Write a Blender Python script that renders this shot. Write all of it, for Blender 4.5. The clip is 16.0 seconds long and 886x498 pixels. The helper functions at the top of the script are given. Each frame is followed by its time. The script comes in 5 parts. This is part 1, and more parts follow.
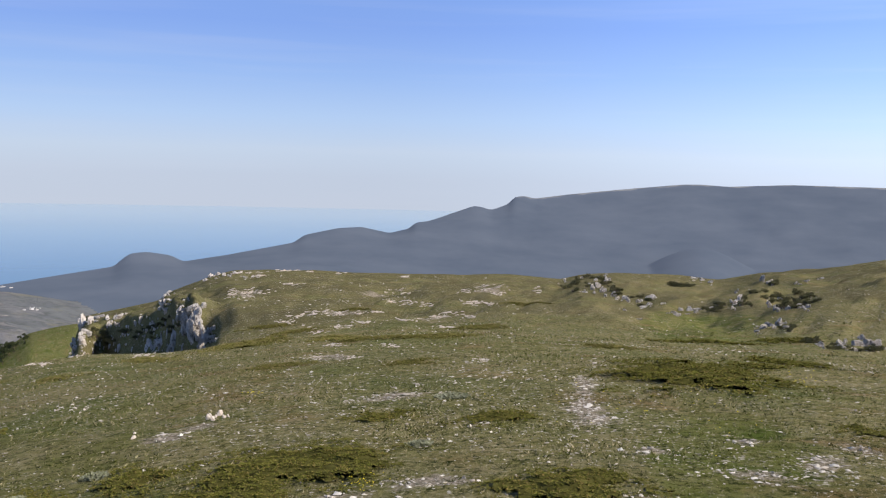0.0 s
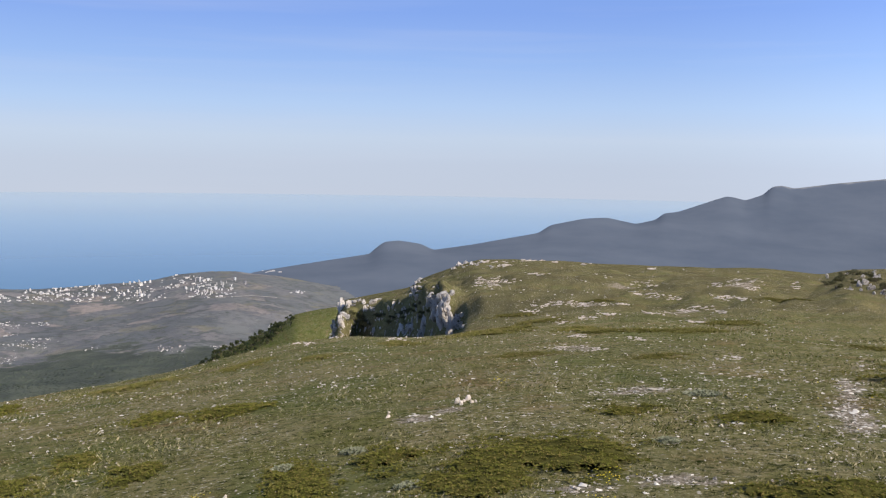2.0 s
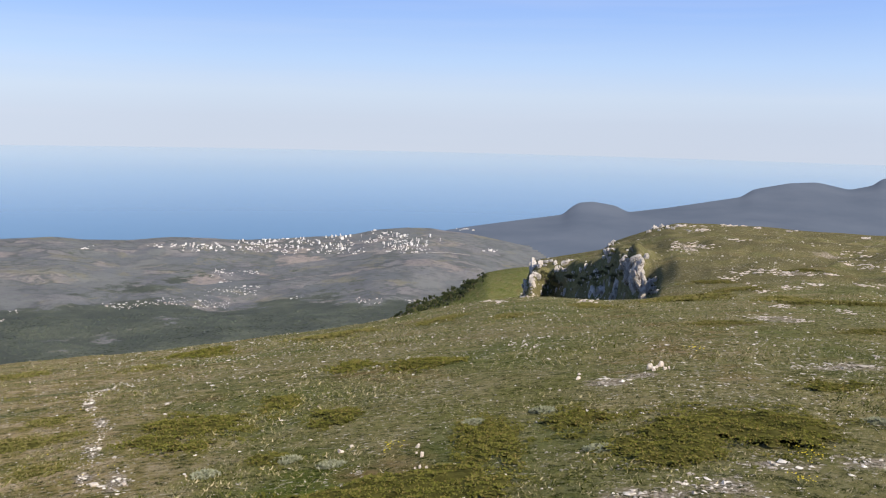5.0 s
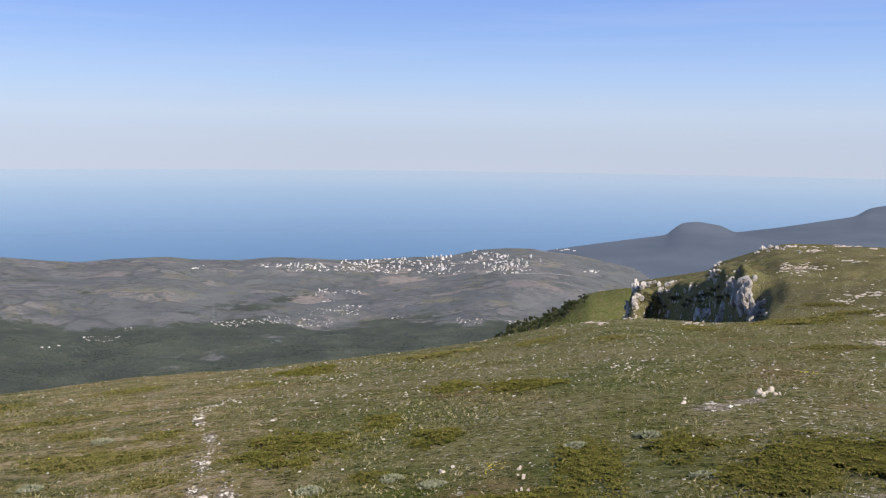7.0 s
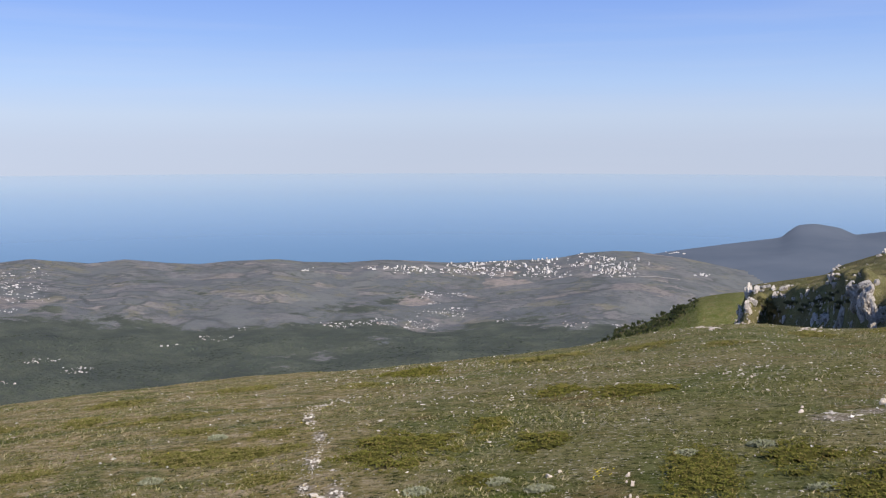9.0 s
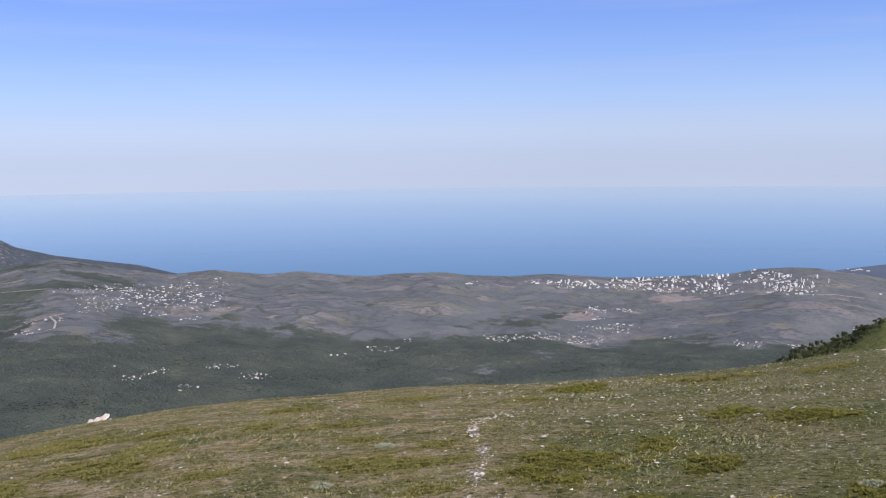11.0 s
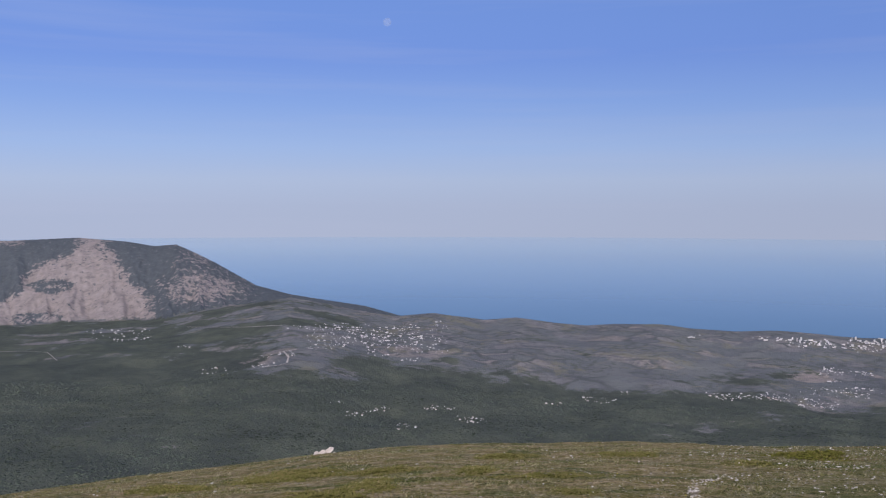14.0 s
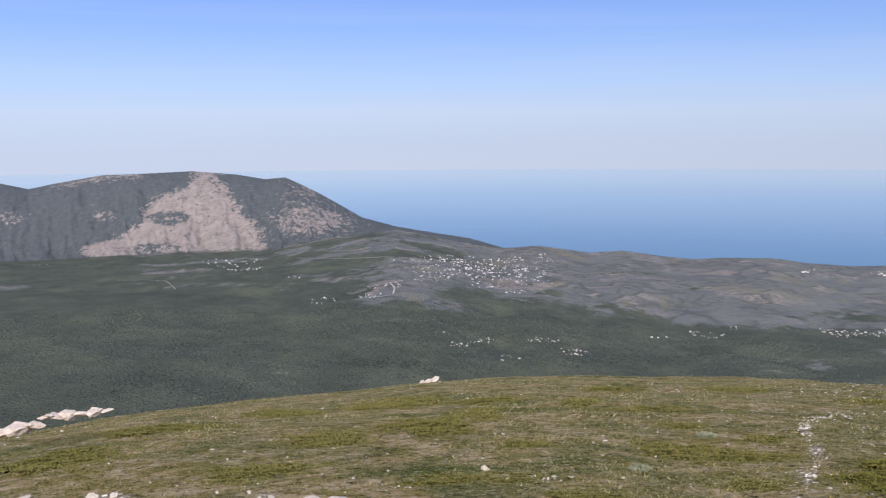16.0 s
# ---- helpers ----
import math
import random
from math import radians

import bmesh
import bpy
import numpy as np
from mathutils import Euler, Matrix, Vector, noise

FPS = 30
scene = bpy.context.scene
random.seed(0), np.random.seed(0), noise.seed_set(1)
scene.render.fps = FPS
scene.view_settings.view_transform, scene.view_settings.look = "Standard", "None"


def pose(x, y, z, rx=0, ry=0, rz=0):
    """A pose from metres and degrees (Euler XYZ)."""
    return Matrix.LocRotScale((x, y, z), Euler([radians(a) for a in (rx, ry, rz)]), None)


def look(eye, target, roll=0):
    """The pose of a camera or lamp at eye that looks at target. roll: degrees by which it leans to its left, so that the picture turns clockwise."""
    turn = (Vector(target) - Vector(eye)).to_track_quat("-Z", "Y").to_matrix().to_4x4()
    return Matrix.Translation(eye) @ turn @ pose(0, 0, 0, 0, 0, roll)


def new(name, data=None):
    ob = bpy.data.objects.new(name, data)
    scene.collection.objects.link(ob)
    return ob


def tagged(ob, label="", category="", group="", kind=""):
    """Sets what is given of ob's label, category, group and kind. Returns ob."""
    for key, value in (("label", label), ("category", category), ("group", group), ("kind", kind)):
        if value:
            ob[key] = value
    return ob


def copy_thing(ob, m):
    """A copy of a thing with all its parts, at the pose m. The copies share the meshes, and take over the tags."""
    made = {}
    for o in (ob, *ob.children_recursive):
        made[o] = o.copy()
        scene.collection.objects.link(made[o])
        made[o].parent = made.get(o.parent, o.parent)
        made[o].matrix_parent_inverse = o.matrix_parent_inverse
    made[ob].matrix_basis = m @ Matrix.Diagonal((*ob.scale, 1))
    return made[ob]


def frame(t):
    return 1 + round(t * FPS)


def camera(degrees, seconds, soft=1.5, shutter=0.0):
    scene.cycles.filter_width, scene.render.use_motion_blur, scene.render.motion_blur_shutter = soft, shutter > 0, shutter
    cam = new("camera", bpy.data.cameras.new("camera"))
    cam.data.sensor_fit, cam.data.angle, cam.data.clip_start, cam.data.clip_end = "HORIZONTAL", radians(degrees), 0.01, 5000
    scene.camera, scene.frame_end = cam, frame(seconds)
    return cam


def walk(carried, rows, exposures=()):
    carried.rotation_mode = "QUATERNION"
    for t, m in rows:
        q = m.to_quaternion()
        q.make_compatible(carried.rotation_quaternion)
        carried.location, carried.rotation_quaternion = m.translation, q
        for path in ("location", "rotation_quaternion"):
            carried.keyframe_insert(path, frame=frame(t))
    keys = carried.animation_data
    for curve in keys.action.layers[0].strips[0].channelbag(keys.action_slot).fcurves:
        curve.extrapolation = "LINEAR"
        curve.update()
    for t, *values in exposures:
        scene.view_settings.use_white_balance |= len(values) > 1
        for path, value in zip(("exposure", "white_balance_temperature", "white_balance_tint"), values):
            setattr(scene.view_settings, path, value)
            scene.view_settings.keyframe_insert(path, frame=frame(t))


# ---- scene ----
# One person's turn on the spot: the eye swings round the body's axis.
EYE = 1.6          # eye above the turf
SWING = 0.10       # eye ahead of the body's axis
cam = camera(50.6, 16.0, soft=1.2)
ROWS = [  # seconds, yaw to the left, pitch, lean
    (0.0, -0.00, -4.06, 1.42),
    (0.5, 4.76, -4.17, 0.45),
    (1.0, 9.40, -4.41, 0.58),
    (1.5, 12.56, -4.74, 0.77),
    (2.0, 14.92, -4.95, 0.97),
    (2.5, 16.58, -5.34, 0.98),
    (3.0, 17.94, -7.00, 1.33),
    (3.3, 19.60, -8.42, 1.34),
    (3.5, 21.02, -8.97, 1.34),
    (6.0, 28.93, -6.37, 1.10),
    (6.5, 30.72, -6.17, 1.01),
    (7.0, 32.86, -6.48, 0.68),
    (7.5, 34.73, -6.89, -0.25),
    (8.0, 36.83, -6.86, -0.03),
    (10.5, 45.34, -5.38, -0.78),
    (11.0, 49.37, -5.44, -0.61),
    (11.5, 51.74, -5.79, -0.15),
    (12.0, 54.33, -4.98, 0.08),
    (12.5, 56.16, -3.20, 0.25),
    (13.0, 58.35, -1.88, 0.21),
    (13.5, 60.51, -1.94, 0.19),
    (14.0, 62.69, -2.46, 0.05),
    (14.5, 64.37, -3.39, -0.10),
    (15.0, 65.17, -4.75, -0.02),
    (15.5, 66.59, -5.78, -0.01),
    (16.0, 69.09, -6.57, -0.37),
]


def stand(yaw, pitch, lean):
    y = radians(yaw)
    return pose(-SWING * math.sin(y), SWING * math.cos(y) - SWING, EYE, 90, 0, yaw) @ pose(0, 0, 0, pitch, 0, 0) @ pose(0, 0, 0, 0, 0, lean)


EXPOSURES = [(0.0, 0.15, 6500, 10), (2.0, 0.14, 6500, 10), (2.5, 0.17, 6500, 10), (3.0, 0.13, 6550, 9), (3.5, 0.36, 6650, 9), (6.0, 0.2, 6500, 10), (8.0, 0.12, 6400, 11), (10.5, 0.1, 6150, 14), (11.5, 0.08, 6000, 16),
             (12.0, 0.05, 6000, 16), (12.5, -0.17, 5900, 18), (13.5, -0.4, 5900, 18), (14.5, -0.26, 6050, 16), (15.2, -0.08, 6100, 14), (16.0, 0.1, 6200, 13)]
walk(cam, [(t, stand(yaw, pitch, lean)) for t, yaw, pitch, lean in ROWS], EXPOSURES)

# ---- light: late sun over the right shoulder of the first view, clear hazy sky ----
SUN_AZ, SUN_EL = -114.0, 36.0      # degrees to the left of the first view (minus: right), and up
world = bpy.data.worlds.new("sky")
scene.world = world
world.use_nodes = True
wn, wl = world.node_tree.nodes, world.node_tree.links
sky = wn.new("ShaderNodeTexSky")
sky.sky_type, sky.sun_disc = "NISHITA", False
sky.sun_elevation, sky.sun_rotation = radians(SUN_EL), radians(-SUN_AZ)
sky.altitude, sky.air_density, sky.dust_density, sky.ozone_density = 1200, 1.0, 0.4, 4.0
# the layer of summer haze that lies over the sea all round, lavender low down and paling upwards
# the haze ramp is divided by this, so its colours show at full brightness
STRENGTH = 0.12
where = wn.new("ShaderNodeTexCoord")
split = wn.new("ShaderNodeSeparateXYZ")
wl.new(where.outputs["Generated"], split.inputs[0])
layer = wn.new("ShaderNodeValToRGB")
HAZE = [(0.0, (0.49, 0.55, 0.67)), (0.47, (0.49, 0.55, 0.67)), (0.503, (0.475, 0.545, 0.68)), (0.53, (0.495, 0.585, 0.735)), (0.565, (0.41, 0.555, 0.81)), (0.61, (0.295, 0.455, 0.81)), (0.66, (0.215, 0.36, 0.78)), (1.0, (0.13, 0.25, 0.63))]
span = wn.new("ShaderNodeMapRange")
span.inputs["From Min"].default_value, span.inputs["From Max"].default_value = -0.5, 0.5
wl.new(split.outputs["Z"], span.inputs["Value"])
wl.new(span.outputs["Result"], layer.inputs["Fac"])
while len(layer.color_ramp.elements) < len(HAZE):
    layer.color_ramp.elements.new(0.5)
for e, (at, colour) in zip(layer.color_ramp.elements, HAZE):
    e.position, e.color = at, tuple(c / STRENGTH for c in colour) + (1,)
thin = wn.new("ShaderNodeMapRange")
thin.inputs["From Min"].default_value, thin.inputs["From Max"].default_value = 0.15, 0.75
thin.inputs["To Min"].default_value, thin.inputs["To Max"].default_value = 0.95, 0.0
wl.new(split.outputs["Z"], thin.inputs["Value"])
veil = wn.new("ShaderNodeMix")
veil.data_type = "RGBA"
wl.new(thin.outputs["Result"], veil.inputs[0])
wl.new(sky.outputs["Color"], veil.inputs[6])
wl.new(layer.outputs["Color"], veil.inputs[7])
# faint long streaks of cirrus low in the sky
flat = wn.new("ShaderNodeMapping")
flat.inputs["Scale"].default_value = (1.2, 1.2, 26)
wl.new(where.outputs["Generated"], flat.inputs["Vector"])
cirrus = wn.new("ShaderNodeTexNoise")
cirrus.inputs["Scale"].default_value, cirrus.inputs["Detail"].default_value = 2.0, 5
wl.new(flat.outputs[0], cirrus.inputs["Vector"])
thread = wn.new("ShaderNodeMapRange")
thread.inputs["From Min"].default_value, thread.inputs["From Max"].default_value = 0.5, 0.8
thread.inputs["To Max"].default_value = 0.15
wl.new(cirrus.outputs["Fac"], thread.inputs["Value"])
wisps = wn.new("ShaderNodeMix")
wisps.data_type = "RGBA"
wl.new(thread.outputs["Result"], wisps.inputs[0])
wl.new(veil.outputs[2], wisps.inputs[6])
wisps.inputs[7].default_value = (5.0, 5.3, 6.2, 1)
# the sky brightens gently towards the sun's side, and a little on the far side
glare = wn.new("ShaderNodeVectorMath")
glare.operation = "DOT_PRODUCT"
glare.inputs[1].default_value = (math.sin(radians(70)), math.cos(radians(70)), 0.15)
wl.new(where.outputs["Generated"], glare.inputs[0])
near_sun = wn.new("ShaderNodeMapRange")
near_sun.interpolation_type = "SMOOTHSTEP"
near_sun.inputs["From Min"].default_value, near_sun.inputs["From Max"].default_value = 0.25, 1.0
near_sun.inputs["To Min"].default_value, near_sun.inputs["To Max"].default_value = 1.0, 1.5
wl.new(glare.outputs["Value"], near_sun.inputs["Value"])
anti = wn.new("ShaderNodeVectorMath")
anti.operation = "DOT_PRODUCT"
anti.inputs[1].default_value = (-math.sin(radians(110)), math.cos(radians(110)), 0.15)
wl.new(where.outputs["Generated"], anti.inputs[0])
far_side = wn.new("ShaderNodeMapRange")
far_side.inputs["From Min"].default_value, far_side.inputs["From Max"].default_value = 0.35, 1.0
far_side.inputs["To Min"].default_value, far_side.inputs["To Max"].default_value = 1.0, 1.11
wl.new(anti.outputs["Value"], far_side.inputs["Value"])
gain = wn.new("ShaderNodeMath")
gain.operation = "MULTIPLY"
wl.new(near_sun.outputs["Result"], gain.inputs[0])
wl.new(far_side.outputs["Result"], gain.inputs[1])
lit = wn.new("ShaderNodeVectorMath")
lit.operation = "SCALE"
wl.new(wisps.outputs[2], lit.inputs[0])
wl.new(gain.outputs[0], lit.inputs["Scale"])
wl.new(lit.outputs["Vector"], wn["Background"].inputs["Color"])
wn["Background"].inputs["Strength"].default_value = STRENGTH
sun_data = bpy.data.lights.new("sun", "SUN")
sun_data.energy, sun_data.angle, sun_data.color = 5.0, radians(0.53), (1.0, 0.90, 0.74)
sun = new("sun", sun_data)
SUN_WAY = Vector((-math.sin(radians(SUN_AZ)) * math.cos(radians(SUN_EL)), math.cos(radians(SUN_AZ)) * math.cos(radians(SUN_EL)), math.sin(radians(SUN_EL))))
sun.matrix_world = look(SUN_WAY * 50, (0, 0, 0))

# ---- materials ----
def paint(name, build, rough=0.85, spec=0.3):
    """A principled material; build(n, l, p, shader) wires it. n makes a node, l links."""
    m = bpy.data.materials.new(name)
    m.use_nodes = True
    tree = m.node_tree
    shader = tree.nodes["Principled BSDF"]
    shader.inputs["Roughness"].default_value = rough
    shader.inputs["Specular IOR Level"].default_value = spec

    def n(kind, **values):
        node = tree.nodes.new("ShaderNode" + kind)
        for key, value in values.items():
            node.inputs[key.replace("_", " ")].default_value = value
        return node

    build(n, tree.links.new, shader)
    return m


def noise_of(n, l, scale, detail=4.0, rough=0.6, distort=0.0, coords=None, stretch=None):
    tex = n("TexNoise", Scale=scale, Detail=detail, Roughness=rough, Distortion=distort)
    if coords is None:
        coords = n("NewGeometry").outputs["Position"]
    if stretch:
        mapped = n("Mapping", Scale=stretch)
        l(coords, mapped.inputs["Vector"])
        coords = mapped.outputs["Vector"]
    l(coords, tex.inputs["Vector"])
    return tex.outputs["Fac"]


def ramp(n, l, fac, stops):
    r = n("ValToRGB")
    el = r.color_ramp.elements
    while len(el) < len(stops):
        el.new(0.5)
    for e, (at, colour) in zip(el, stops):
        e.position, e.color = at, (*colour, 1)
    l(fac, r.inputs["Fac"])
    return r.outputs["Color"]


def grey(n, l, fac, lo, hi):
    r = n("MapRange", From_Min=lo, From_Max=hi)
    l(fac, r.inputs["Value"])
    return r.outputs["Result"]


def mix(n, l, fac, a, b, mode="MIX"):
    m = n("Mix")
    m.data_type, m.blend_type = "RGBA", mode
    l(fac, m.inputs[0])
    for socket, value in ((m.inputs[6], a), (m.inputs[7], b)):
        if isinstance(value, tuple):
            socket.default_value = (*value, 1)
        else:
            l(value, socket)
    return m.outputs[2]


def bump(n, l, shader, height, strength, distance):
    b = n("Bump", Strength=strength, Distance=distance)
    l(height, b.inputs["Height"])
    l(b.outputs["Normal"], shader.inputs["Normal"])


def mask_of(n, name):
    a = n("Attribute")
    a.attribute_name = name
    return a.outputs["Fac"]


def plus(n, l, a, b, kind="ADD"):
    m = n("Math")
    m.operation = kind
    for socket, value in zip(m.inputs, (a, b)):
        if isinstance(value, (int, float)):
            socket.default_value = value
        else:
            l(value, socket)
    return m.outputs[0]


def turf(n, l, p):
    big = noise_of(n, l, 0.22, 4, 0.55, 0.5)
    mid = noise_of(n, l, 1.1, 6, 0.68, 0.5)
    fine = noise_of(n, l, 12, 8, 0.92)
    green = ramp(n, l, mid, [(0.3, (0.075, 0.092, 0.02)), (0.5, (0.123, 0.137, 0.045)), (0.7, (0.186, 0.184, 0.075))])
    dry = ramp(n, l, fine, [(0.34, (0.065, 0.062, 0.02)), (0.5, (0.17, 0.158, 0.067)), (0.64, (0.40, 0.36, 0.21))])
    col = mix(n, l, grey(n, l, big, 0.36, 0.62), green, dry)
    col = mix(n, l, grey(n, l, mask_of(n, "lush"), 0.35, 0.75), col, ramp(n, l, mid, [(0.3, (0.07, 0.10, 0.02)), (0.7, (0.135, 0.155, 0.04))]))
    col = mix(n, l, grey(n, l, noise_of(n, l, 0.5, 5, 0.65), 0.55, 0.66), col, ramp(n, l, fine, [(0.35, (0.10, 0.07, 0.028)), (0.65, (0.235, 0.175, 0.08))]))
    straw = ramp(n, l, noise_of(n, l, 2.2, 7, 0.75), [(0.34, (0.17, 0.14, 0.035)), (0.45, (0.28, 0.22, 0.085)), (0.54, (0.42, 0.31, 0.175)), (0.64, (0.56, 0.44, 0.29))])
    col = mix(n, l, plus(n, l, mask_of(n, "dry"), grey(n, l, noise_of(n, l, 0.42, 6, 0.7, 0.8), 0.38, 0.53), "MULTIPLY"), col, straw)
    # brown growth on the hill; over the crag's face, painted shade as well
    heath_shade = ramp(n, l, fine, [(0.34, (0.07, 0.06, 0.026)), (0.5, (0.13, 0.112, 0.056)), (0.66, (0.235, 0.195, 0.115))])
    col = mix(n, l, plus(n, l, mask_of(n, "heath_shade"), grey(n, l, noise_of(n, l, 0.16, 5, 0.65, 0.6), 0.3, 0.62), "MULTIPLY"), col, heath_shade)
    earth = ramp(n, l, noise_of(n, l, 30, 4, 0.75), [(0.35, (0.14, 0.105, 0.08)), (0.5, (0.33, 0.27, 0.215)), (0.65, (0.62, 0.53, 0.44))])
    spots = plus(n, l, mask_of(n, "stony"), plus(n, l, plus(n, l, noise_of(n, l, 4.5, 6, 0.75), 0.5, "SUBTRACT"), 2.6, "MULTIPLY"))
    col = mix(n, l, plus(n, l, grey(n, l, spots, 0.5, 0.9), 0.8, "MULTIPLY"), col, earth)
    speck = grey(n, l, noise_of(n, l, 18, 2, 0.5), 0.62, 0.67)
    col = mix(n, l, plus(n, l, speck, grey(n, l, noise_of(n, l, 0.6, 4), 0.36, 0.6), "MULTIPLY"), col, (0.58, 0.52, 0.43))
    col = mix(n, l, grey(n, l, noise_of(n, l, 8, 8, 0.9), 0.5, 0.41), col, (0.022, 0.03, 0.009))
    l(col, p.inputs["Base Color"])
    bump(n, l, p, fine, 0.8, 0.03)


def hazed_valley_cover(n, l, p):
    here = n("NewGeometry").outputs["Position"]
    wobble = n("TexNoise", Scale=0.03, Detail=4)
    l(here, wobble.inputs["Vector"])
    shift = n("VectorMath")
    shift.operation = "MULTIPLY_ADD"
    l(wobble.outputs["Color"], shift.inputs[0])
    shift.inputs[1].default_value = (34, 34, 0)
    l(here, shift.inputs[2])
    colours = []
    # fields and woods greyed towards blue: the valley's haze is in these colours
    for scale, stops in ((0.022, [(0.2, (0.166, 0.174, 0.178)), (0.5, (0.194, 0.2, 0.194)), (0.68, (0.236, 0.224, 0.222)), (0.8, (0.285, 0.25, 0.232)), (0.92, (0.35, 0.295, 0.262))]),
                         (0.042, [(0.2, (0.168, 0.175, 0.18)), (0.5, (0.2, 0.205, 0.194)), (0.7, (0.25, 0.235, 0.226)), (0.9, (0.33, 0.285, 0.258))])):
        cell = n("TexVoronoi", Scale=scale)
        l(shift.outputs[0], cell.inputs["Vector"])
        rim = n("TexVoronoi", Scale=scale)
        rim.feature = "DISTANCE_TO_EDGE"
        l(shift.outputs[0], rim.inputs["Vector"])
        tone = ramp(n, l, cell.outputs["Color"], stops)
        hedge = plus(n, l, grey(n, l, rim.outputs["Distance"], 0.13, 0.04), grey(n, l, noise_of(n, l, 0.02, 3), 0.42, 0.55), "MULTIPLY")
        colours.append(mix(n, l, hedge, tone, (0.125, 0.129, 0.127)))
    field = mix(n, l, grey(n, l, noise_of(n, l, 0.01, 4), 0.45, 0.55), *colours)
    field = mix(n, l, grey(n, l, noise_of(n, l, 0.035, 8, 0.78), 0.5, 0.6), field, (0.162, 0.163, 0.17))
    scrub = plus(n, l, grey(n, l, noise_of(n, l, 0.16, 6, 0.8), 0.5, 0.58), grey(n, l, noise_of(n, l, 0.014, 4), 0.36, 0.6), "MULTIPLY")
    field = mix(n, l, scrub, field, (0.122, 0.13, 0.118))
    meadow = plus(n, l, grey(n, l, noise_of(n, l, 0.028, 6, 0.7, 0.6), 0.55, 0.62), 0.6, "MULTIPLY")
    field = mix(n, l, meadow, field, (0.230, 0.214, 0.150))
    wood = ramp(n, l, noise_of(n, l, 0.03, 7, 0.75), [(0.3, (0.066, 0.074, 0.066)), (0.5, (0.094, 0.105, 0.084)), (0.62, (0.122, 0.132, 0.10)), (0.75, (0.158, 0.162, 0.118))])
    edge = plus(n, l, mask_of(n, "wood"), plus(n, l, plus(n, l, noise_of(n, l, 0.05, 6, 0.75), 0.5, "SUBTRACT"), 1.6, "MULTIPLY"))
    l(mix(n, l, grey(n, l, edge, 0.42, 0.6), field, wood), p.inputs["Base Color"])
    bump(n, l, p, noise_of(n, l, 0.22, 6, 0.8), 0.8, 2.5)


def hazed_range_cover(n, l, p):
    # air haze put into the colour: woods and bare rock are blue-greyed
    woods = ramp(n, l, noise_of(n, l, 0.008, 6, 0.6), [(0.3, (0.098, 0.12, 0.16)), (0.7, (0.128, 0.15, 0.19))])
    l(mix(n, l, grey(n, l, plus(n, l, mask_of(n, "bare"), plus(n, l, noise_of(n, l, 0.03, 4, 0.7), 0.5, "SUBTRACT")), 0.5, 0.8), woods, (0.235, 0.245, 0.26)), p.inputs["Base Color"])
    # bent normals flatten the relief's shading, standing in for haze
    soft = n("VectorMath")
    soft.operation = "MULTIPLY_ADD"
    l(n("NewGeometry").outputs["Normal"], soft.inputs[0])
    soft.inputs[1].default_value, soft.inputs[2].default_value = (0.36, 0.36, 0.36), (0, -0.3, 0.52)
    even = n("VectorMath")
    even.operation = "NORMALIZE"
    l(soft.outputs[0], even.inputs[0])
    l(even.outputs[0], p.inputs["Normal"])


def hazed_scarp_cover(n, l, p):
    # wood tones carry the distance haze as a blue-grey cast
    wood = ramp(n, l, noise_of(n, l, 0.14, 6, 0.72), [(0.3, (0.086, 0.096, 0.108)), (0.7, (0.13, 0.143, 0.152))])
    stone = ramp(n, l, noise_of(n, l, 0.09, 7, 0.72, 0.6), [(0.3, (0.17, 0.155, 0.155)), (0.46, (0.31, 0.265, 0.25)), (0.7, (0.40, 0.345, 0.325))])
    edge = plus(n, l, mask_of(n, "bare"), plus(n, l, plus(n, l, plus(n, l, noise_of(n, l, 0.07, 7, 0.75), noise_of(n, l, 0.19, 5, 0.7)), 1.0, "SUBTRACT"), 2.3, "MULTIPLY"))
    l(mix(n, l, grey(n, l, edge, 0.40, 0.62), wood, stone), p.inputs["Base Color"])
    bump(n, l, p, noise_of(n, l, 0.12, 6, 0.75), 0.9, 4.0)


def water(n, l, p):
    """Blue water whose gloss grows towards a grazing view, so that the far sea takes the low sky's tone."""
    l(ramp(n, l, noise_of(n, l, 0.0016, 5, 0.6, stretch=(1, 1, 1)), [(0.3, (0.125, 0.225, 0.335)), (0.7, (0.137, 0.24, 0.352))]), p.inputs["Base Color"])
    p.inputs["Specular IOR Level"].default_value = 0.0
    facing = n("LayerWeight", Blend=0.5).outputs["Facing"]
    gloss = n("BsdfGlossy", Roughness=0.06)
    gloss.inputs["Color"].default_value = (0.98, 0.975, 0.955, 1)
    r = n("ValToRGB")
    for e, (at, value) in zip([r.color_ramp.elements[0], r.color_ramp.elements[1], r.color_ramp.elements.new(0.5), r.color_ramp.elements.new(0.6)], ((0.86, 0.10), (0.9692, 1.0), (0.95, 0.74), (0.962, 0.86))):
        e.position, e.color = at, (value, value, value, 1)
    l(facing, r.inputs["Fac"])
    both = n("MixShader")
    l(r.outputs["Color"], both.inputs[0])
    l(p.outputs[0], both.inputs[1])
    l(gloss.outputs[0], both.inputs[2])
    end = n("OutputMaterial")
    l(both.outputs[0], end.inputs["Surface"])
    end.is_active_output = True


